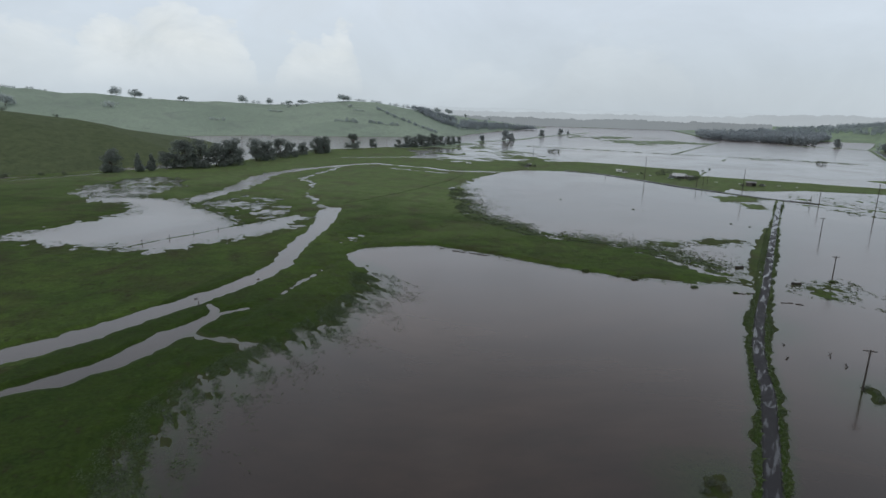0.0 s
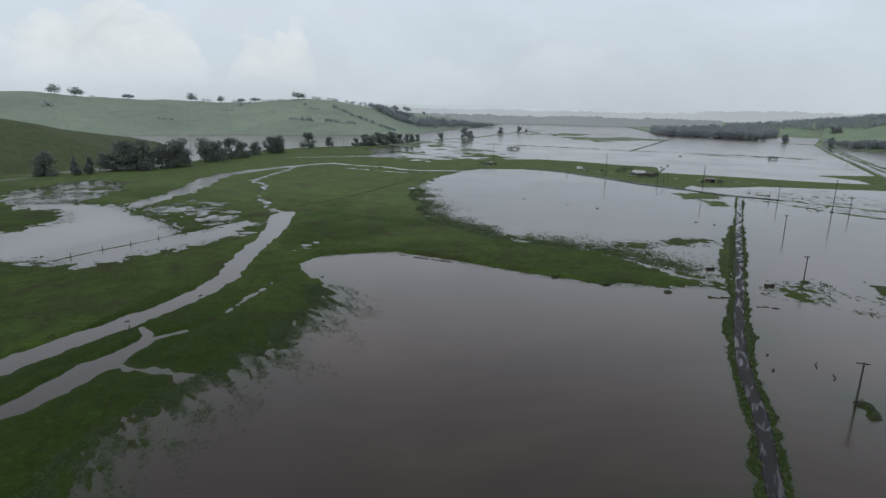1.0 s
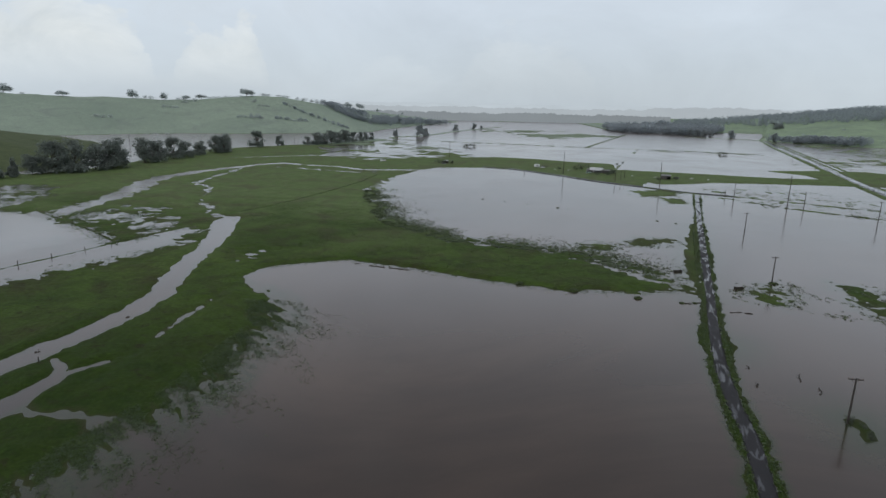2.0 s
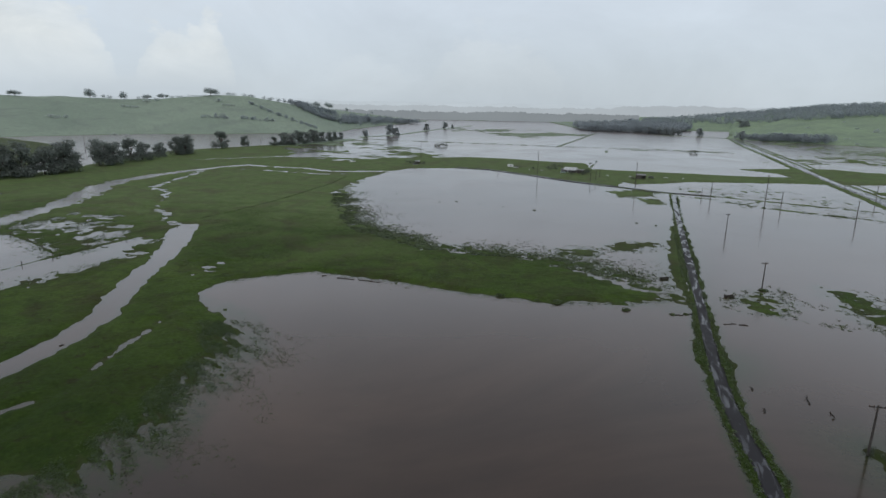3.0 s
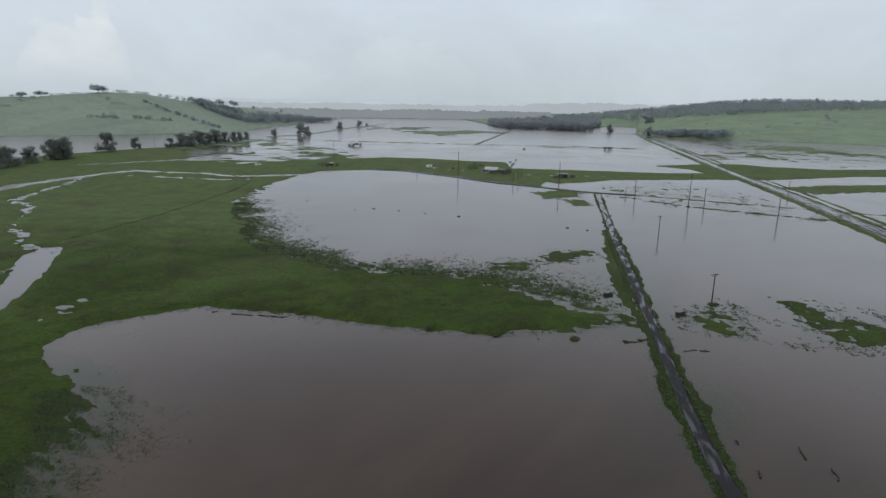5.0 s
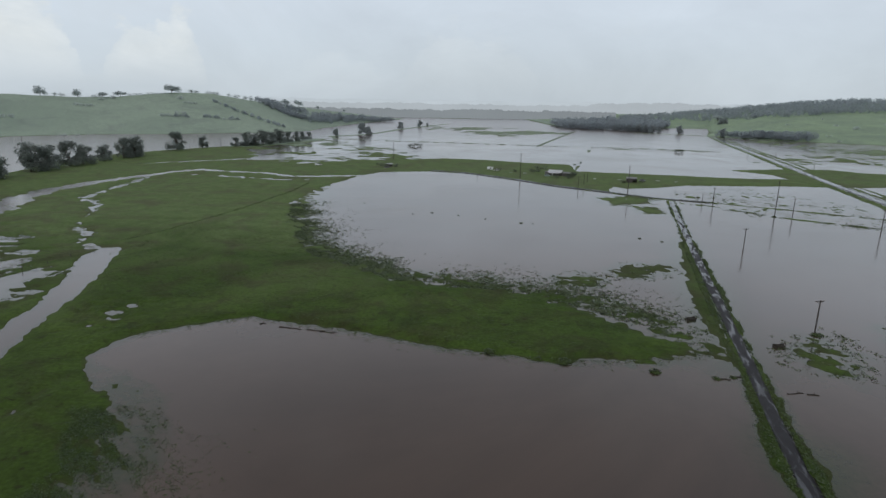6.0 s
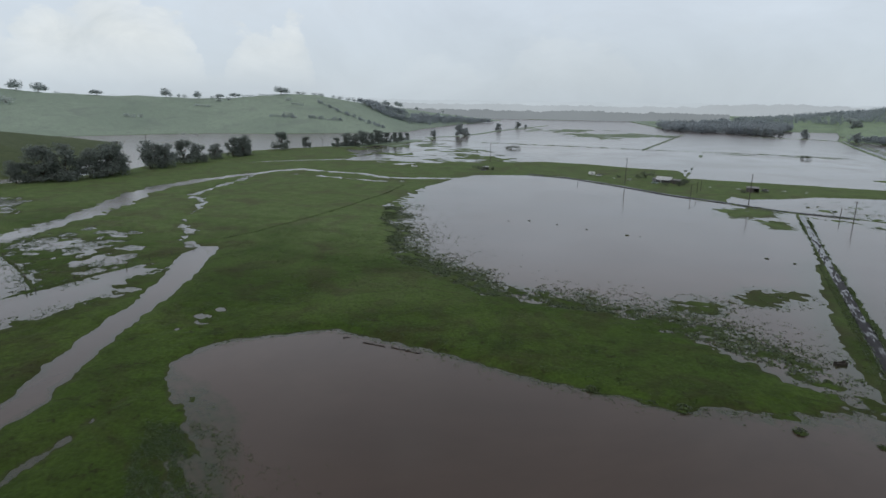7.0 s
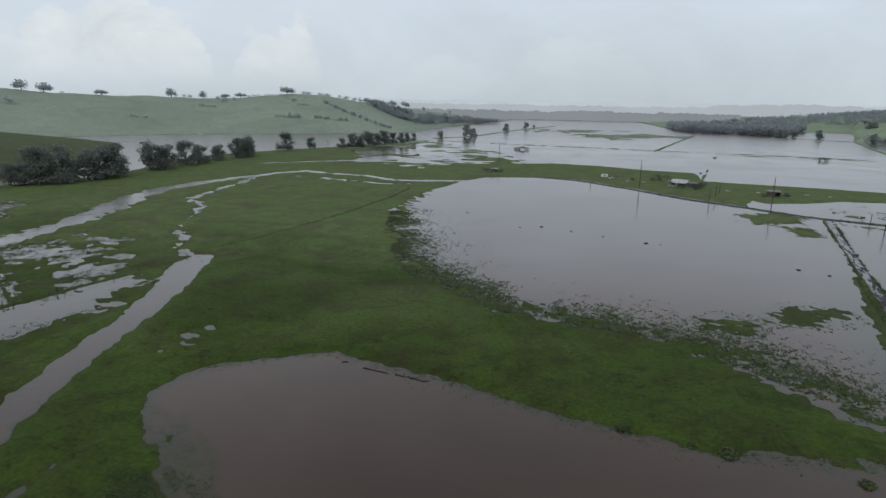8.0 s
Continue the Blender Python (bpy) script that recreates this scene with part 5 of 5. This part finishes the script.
def log(x, y, rz, l, r, label="dark waterlogged log at the pond's edge"):
    rng = np.random.default_rng(int(abs(x * 31 + y * 7)))
    bm = bmesh.new()
    a = Vector((-l / 2, 0, 0))
    for k in range(4):
        b = Vector((-l / 2 + (k + 1) * l / 4, rng.normal(0, 0.12), rng.normal(0, 0.03)))
        rod(bm, a, b, r * (1 - 0.12 * k), r * (0.88 - 0.12 * k), 7)
        a = b
    rod(bm, (0.1 * l, 0, 0), (0.2 * l, 0.5, 0.35), r * 0.4, r * 0.2, 5)
    ob = part("driftwood_log", bm, DEBRIS)
    ob.matrix_basis = pose(x, y, 0.05, 0, 0, rz)
    return tagged(ob, label, "log", "logs along the pond's edge")


# logs near (60, 171) and (67, 125) stand in for drowned grass and hedge
for x, y, rz, l in [(-32, 194, -15, 3.4), (-29.2, 193.3, -20, 2.2), (-25.5, 192.6, -10, 2.8), (-22.8, 191.9, -24, 2.6), (-20.6, 191.2, 5, 1.6), (-38, 196.3, 30, 1.4), (58.5, 170.5, -8, 2.2), (62, 171.5, 14, 1.6),
                    (69, 165, 5, 3.2), (72, 164.6, -12, 2.0), (56.6, 123, 60, 1.8), (58.2, 131, 75, 1.0), (66.5, 127.5, 70, 3.5), (67.6, 122, 62, 3.0), (-87, 120, 30, 0.9), (-81, 141, 60, 0.9)]:
    log(x, y, rz, l, 0.16)


def debris_heap(x, y, size):
    """Flood wrack: a low tangle of sticks and torn grass."""
    rng = np.random.default_rng(int(abs(x * 13 + y * 3)))
    top = tagged(new("flood_debris"), "dark heap of flood wrack and torn grass", "debris", "flood wrack along the shore")
    top.matrix_basis = pose(x, y, max(z_at(x, y), 0), 0, 0, rng.uniform(0, 360))
    bm = bmesh.new()
    for k in range(16):
        a, b = rng.normal(0, size * 0.35, 3), rng.normal(0, size * 0.45, 3)
        rod(bm, (a[0], a[1] * 0.5, abs(a[2]) * 0.35), (b[0], b[1] * 0.5, abs(b[2]) * 0.35), 0.07, 0.04, 5)
    part("sticks", bm, DEBRIS, top)
    verts, faces = leaves(rng, [(0, 0, 0.15 * size, 0.7 * size, 0.22 * size), (0.5 * size, 0.1, 0.12 * size, 0.5 * size, 0.18 * size)], 220, 0.16 * size)
    g = mesh_from("torn_grass", verts, faces, REED)
    g.parent = top


for x, y, s in [(14, 181.6, 1.3), (29, 177.4, 1.4), (46, 173.2, 1.2), (90.8, 193.2, 1.3), (24, 178.6, 0.6), (-35, 362, 0.5), (0, 338, 0.7), (12, 332, 0.5), (24, 325, 0.5), (39, 317, 0.8), (82, 290, 0.7), (89, 285, 0.6), (44, 316, 0.4), (-9, 335, 0.4),
                (128, 585, 1.1), (119, 568, 1.3), (143, 407, 0.9), (151, 396, 1.1), (163, 340, 1.1), (57, 170.8, 0.8), (60.5, 171.2, 0.7)]:
    debris_heap(x, y, s)


post(-82.5, 114.8, 1.1, 0.12, "short dark post on the creek bank")


# ---- grass that stands out of the water and along the banks ----
def tufts(name, label, pts, z, size, mat, seed, blades=4, tall=1.0):
    rng = np.random.default_rng(seed)
    n = len(pts) * blades
    c = np.repeat(np.column_stack([pts, z]), blades, 0)
    s = np.repeat(size, blades)
    c[:, :2] += rng.normal(0, 1, (n, 2)) * 0.35 * s[:, None]
    a = rng.uniform(0, 6.283, n)
    w = s * rng.uniform(0.20, 0.42, n)
    lean = rng.normal(0, 0.55, (n, 2)) * s[:, None]
    h = s * rng.uniform(0.35, 0.9, n) * tall
    dx, dy = np.cos(a) * w, np.sin(a) * w
    p0 = c + np.column_stack([-dx, -dy, 0 * w - 0.05])
    p1 = c + np.column_stack([dx, dy, 0 * w - 0.05])
    p2 = c + np.column_stack([lean, h])
    verts = np.stack([p0, p1, p2], 1).reshape(-1, 3)
    me = bpy.data.meshes.new(name)
    me.from_pydata(verts.tolist(), [], np.arange(3 * n).reshape(-1, 3).tolist())
    me.materials.append(mat)
    return tagged(new(name, me), label, "grass", kind="stuff")


def grow_grass():
    rng = np.random.default_rng(77)
    # long grass on the road's verges
    p = along(ROAD[1:-1], 15000, 0, 78)
    d = rng.uniform(1.45, 3.4, len(p)) * rng.choice([-1, 1], len(p))
    p = p + np.column_stack([d * 0.93, -d * 0.33])
    z = height(p[:, 0], p[:, 1])
    k = z > 0.02
    tufts("verge_grass", "bright long grass on the road verges", p[k], z[k], rng.uniform(0.3, 0.6, k.sum()), VERGE_GRASS, 79, 4, 0.28)
    # drowned grass fringing the second pond
    line = [(58, 192), (50, 203), (42, 211), (30, 219), (14, 226), (1, 229.5), (-12, 235), (-25, 249), (-37, 257), (-49, 281), (-61, 318), (-70, 358)]
    p = along(line, 21000, 0, 80)
    off = rng.gamma(2.0, 5.5, len(p)) - 5.0
    a = rng.uniform(0.2, 1.3, len(p))
    p = p + np.column_stack([off * np.cos(a), off * np.sin(a)])
    k = fbm(p[:, 0], p[:, 1], 14.0, 3, 88) - off * 0.008 > rng.uniform(-0.5, 0.35, len(p))
    z = np.maximum(height(p[:, 0], p[:, 1]), 0)
    k &= (z < 0.06) & (off > -2.5)
    tufts("pond_grass", "dark tussocks of drowned grass fringing the pond", p[k], z[k], rng.uniform(0.45, 1.25, k.sum()) * np.exp(-np.maximum(off[k], 0) / 40), REED, 81, 6, 0.3)
    p = along([(-64, 188), (-55, 195), (-42, 200.3), (-28, 196), (-11, 190), (4, 184), (16, 180), (29, 177.5), (41, 178), (53, 180), (63, 184)], 1300, 0, 180)
    off = rng.exponential(1.3, len(p)) - 0.6
    p = p + np.column_stack([-0.3 * off, -off])
    z = np.maximum(height(p[:, 0], p[:, 1]), 0)
    tufts("bank_grass", "trampled grass along the pond bank", p, z, rng.uniform(0.2, 0.55, len(p)), REED, 181, 5, 0.3)
    # grass showing through the shallows of the near pond
    line = [(-47, 40), (-52, 57), (-55, 70), (-53, 88), (-48.5, 103), (-46.5, 120), (-46, 142), (-53, 157)]
    p = along(line, 60000, 0, 82)
    off = rng.gamma(1.8, 4.0, len(p)) - 6.0
    p = p + np.column_stack([off, rng.normal(0, 1.0, len(p))])
    drills = fbm((p[:, 0] * 0.66 - p[:, 1] * 0.75) * 0.22, p[:, 0] * 0.75 + p[:, 1] * 0.66, 1.7, 3, 31)
    k = 0.55 + 1.6 * drills + 0.8 * fbm(p[:, 0], p[:, 1], 8.0, 3, 89) - off * 0.035 > rng.uniform(0.0, 1.0, len(p))
    z = np.maximum(height(p[:, 0], p[:, 1]), 0)
    tufts("shallows_grass", "green grass tips showing through the shallows", p[k], z[k], rng.uniform(0.2, 0.5, k.sum()), TUFT, 83, 5, 0.25)
    # tussocks round the islets and the drowned fence line
    p = np.concatenate([scatter([(52, 238), (62, 256), (82, 256), (80, 240), (64, 232)], 900, 188), scatter([(32, 226), (34, 240), (50, 246), (58, 236), (48, 222)], 900, 189), scatter([(84, 392), (112, 404), (126, 384), (118, 342), (98, 340), (86, 366)], 900, 190), scatter([(54, 182), (66, 179), (70, 203), (58, 211), (50, 206)], 1500, 184), scatter([(78, 195), (96, 198), (102, 178), (120, 200), (145, 172), (128, 156), (100, 160), (84, 170), (72, 176)], 5200, 84),
                        along(HUMPS, 3800, 1.6, 85), along(HUMPS, 2200, 6, 86), along(TRACK[4:11], 2600, 1.8, 87), scatter([(128, 372), (150, 432), (200, 436), (226, 372), (208, 318), (176, 344)], 3600, 88),
                        along(shifted(CAUSEWAY[5:10], 0), 1800, 2.0, 90)])
    k = fbm(p[:, 0], p[:, 1], 5.0, 3, 95) > rng.uniform(-0.1, 0.9, len(p))
    z = np.maximum(height(p[:, 0], p[:, 1]), 0)
    tufts("tussock_grass", "dark tussocks scattered over the flooded field", p[k], z[k], rng.uniform(0.35, 0.8, k.sum()), REED, 91, 6, 0.3)
    # grass standing through the flooded paddocks
    p = np.concatenate([scatter(MARSH, 7000, 301), scatter([(-219, 257), (-233, 313), (-252, 336), (-279, 325), (-283, 297), (-265, 261), (-244, 245)], 9000, 307), along(PADDOCK + PADDOCK[:1], 7000, 3.5, 302), along(STREAM[:9], 2500, 5.5, 303), along(STREAM_B, 1500, 3.5, 304)])
    z = np.maximum(height(p[:, 0], p[:, 1]), 0)
    k = (z < 0.15) & (fbm(p[:, 0], p[:, 1], 9.0, 3, 305) > rng.uniform(-0.35, 0.35, len(p)))
    tufts("paddock_grass", "green grass standing through flooded paddocks", p[k], z[k], rng.uniform(0.35, 0.8, k.sum()), TUFT, 306, 5, 0.25)
    # rank grass on the far dikes
    p = np.concatenate([along(DIKES[0][0], 1500, 0.7, 196), along(DIKES[1][0], 700, 1.4, 197), along(DIKES[4][0], 250, 1.5, 199), along(TRACK[1:8], 900, 1.5, 200)])
    p = p[fbm(p[:, 0], p[:, 1], 9.0, 3, 99) > rng.uniform(-0.35, 0.25, len(p))]
    z = np.maximum(height(p[:, 0], p[:, 1]), 0)
    tufts("dike_grass", "rank dark grass on low dikes", p, z, rng.uniform(0.35, 0.9, len(p)), REED, 201, 5, 0.4)
    # rushes along the old drain
    p = along([(-112, 274), (-105, 288.6), (-98, 311), (-90.5, 340), (-85.4, 367), (-80, 396), (-78, 432)], 520, 0.55, 94)
    z = np.maximum(height(p[:, 0], p[:, 1]), 0)
    tufts("drain_rushes", "dark rushes along an old drain", p, z, rng.uniform(0.3, 0.7, len(p)), REED, 95, 5, 0.5)
    # rough pasture on the tongue of land
    p = scatter([(-64, 189), (-42, 202), (-11, 192), (29, 179), (62, 185), (64, 200), (24, 228), (-16, 237), (-56, 292), (-100, 300), (-105, 262), (-85, 200)], 16000, 92)
    z = height(p[:, 0], p[:, 1])
    k = (z > 0.04) & (fbm(p[:, 0], p[:, 1], 9.0, 3, 97) > rng.uniform(-0.2, 0.3, len(p)))
    tufts("pasture_grass", "uneven wet pasture grass", p[k], z[k], rng.uniform(0.2, 0.45, k.sum()), TUFT, 93, 3, 0.6)


grow_grass()
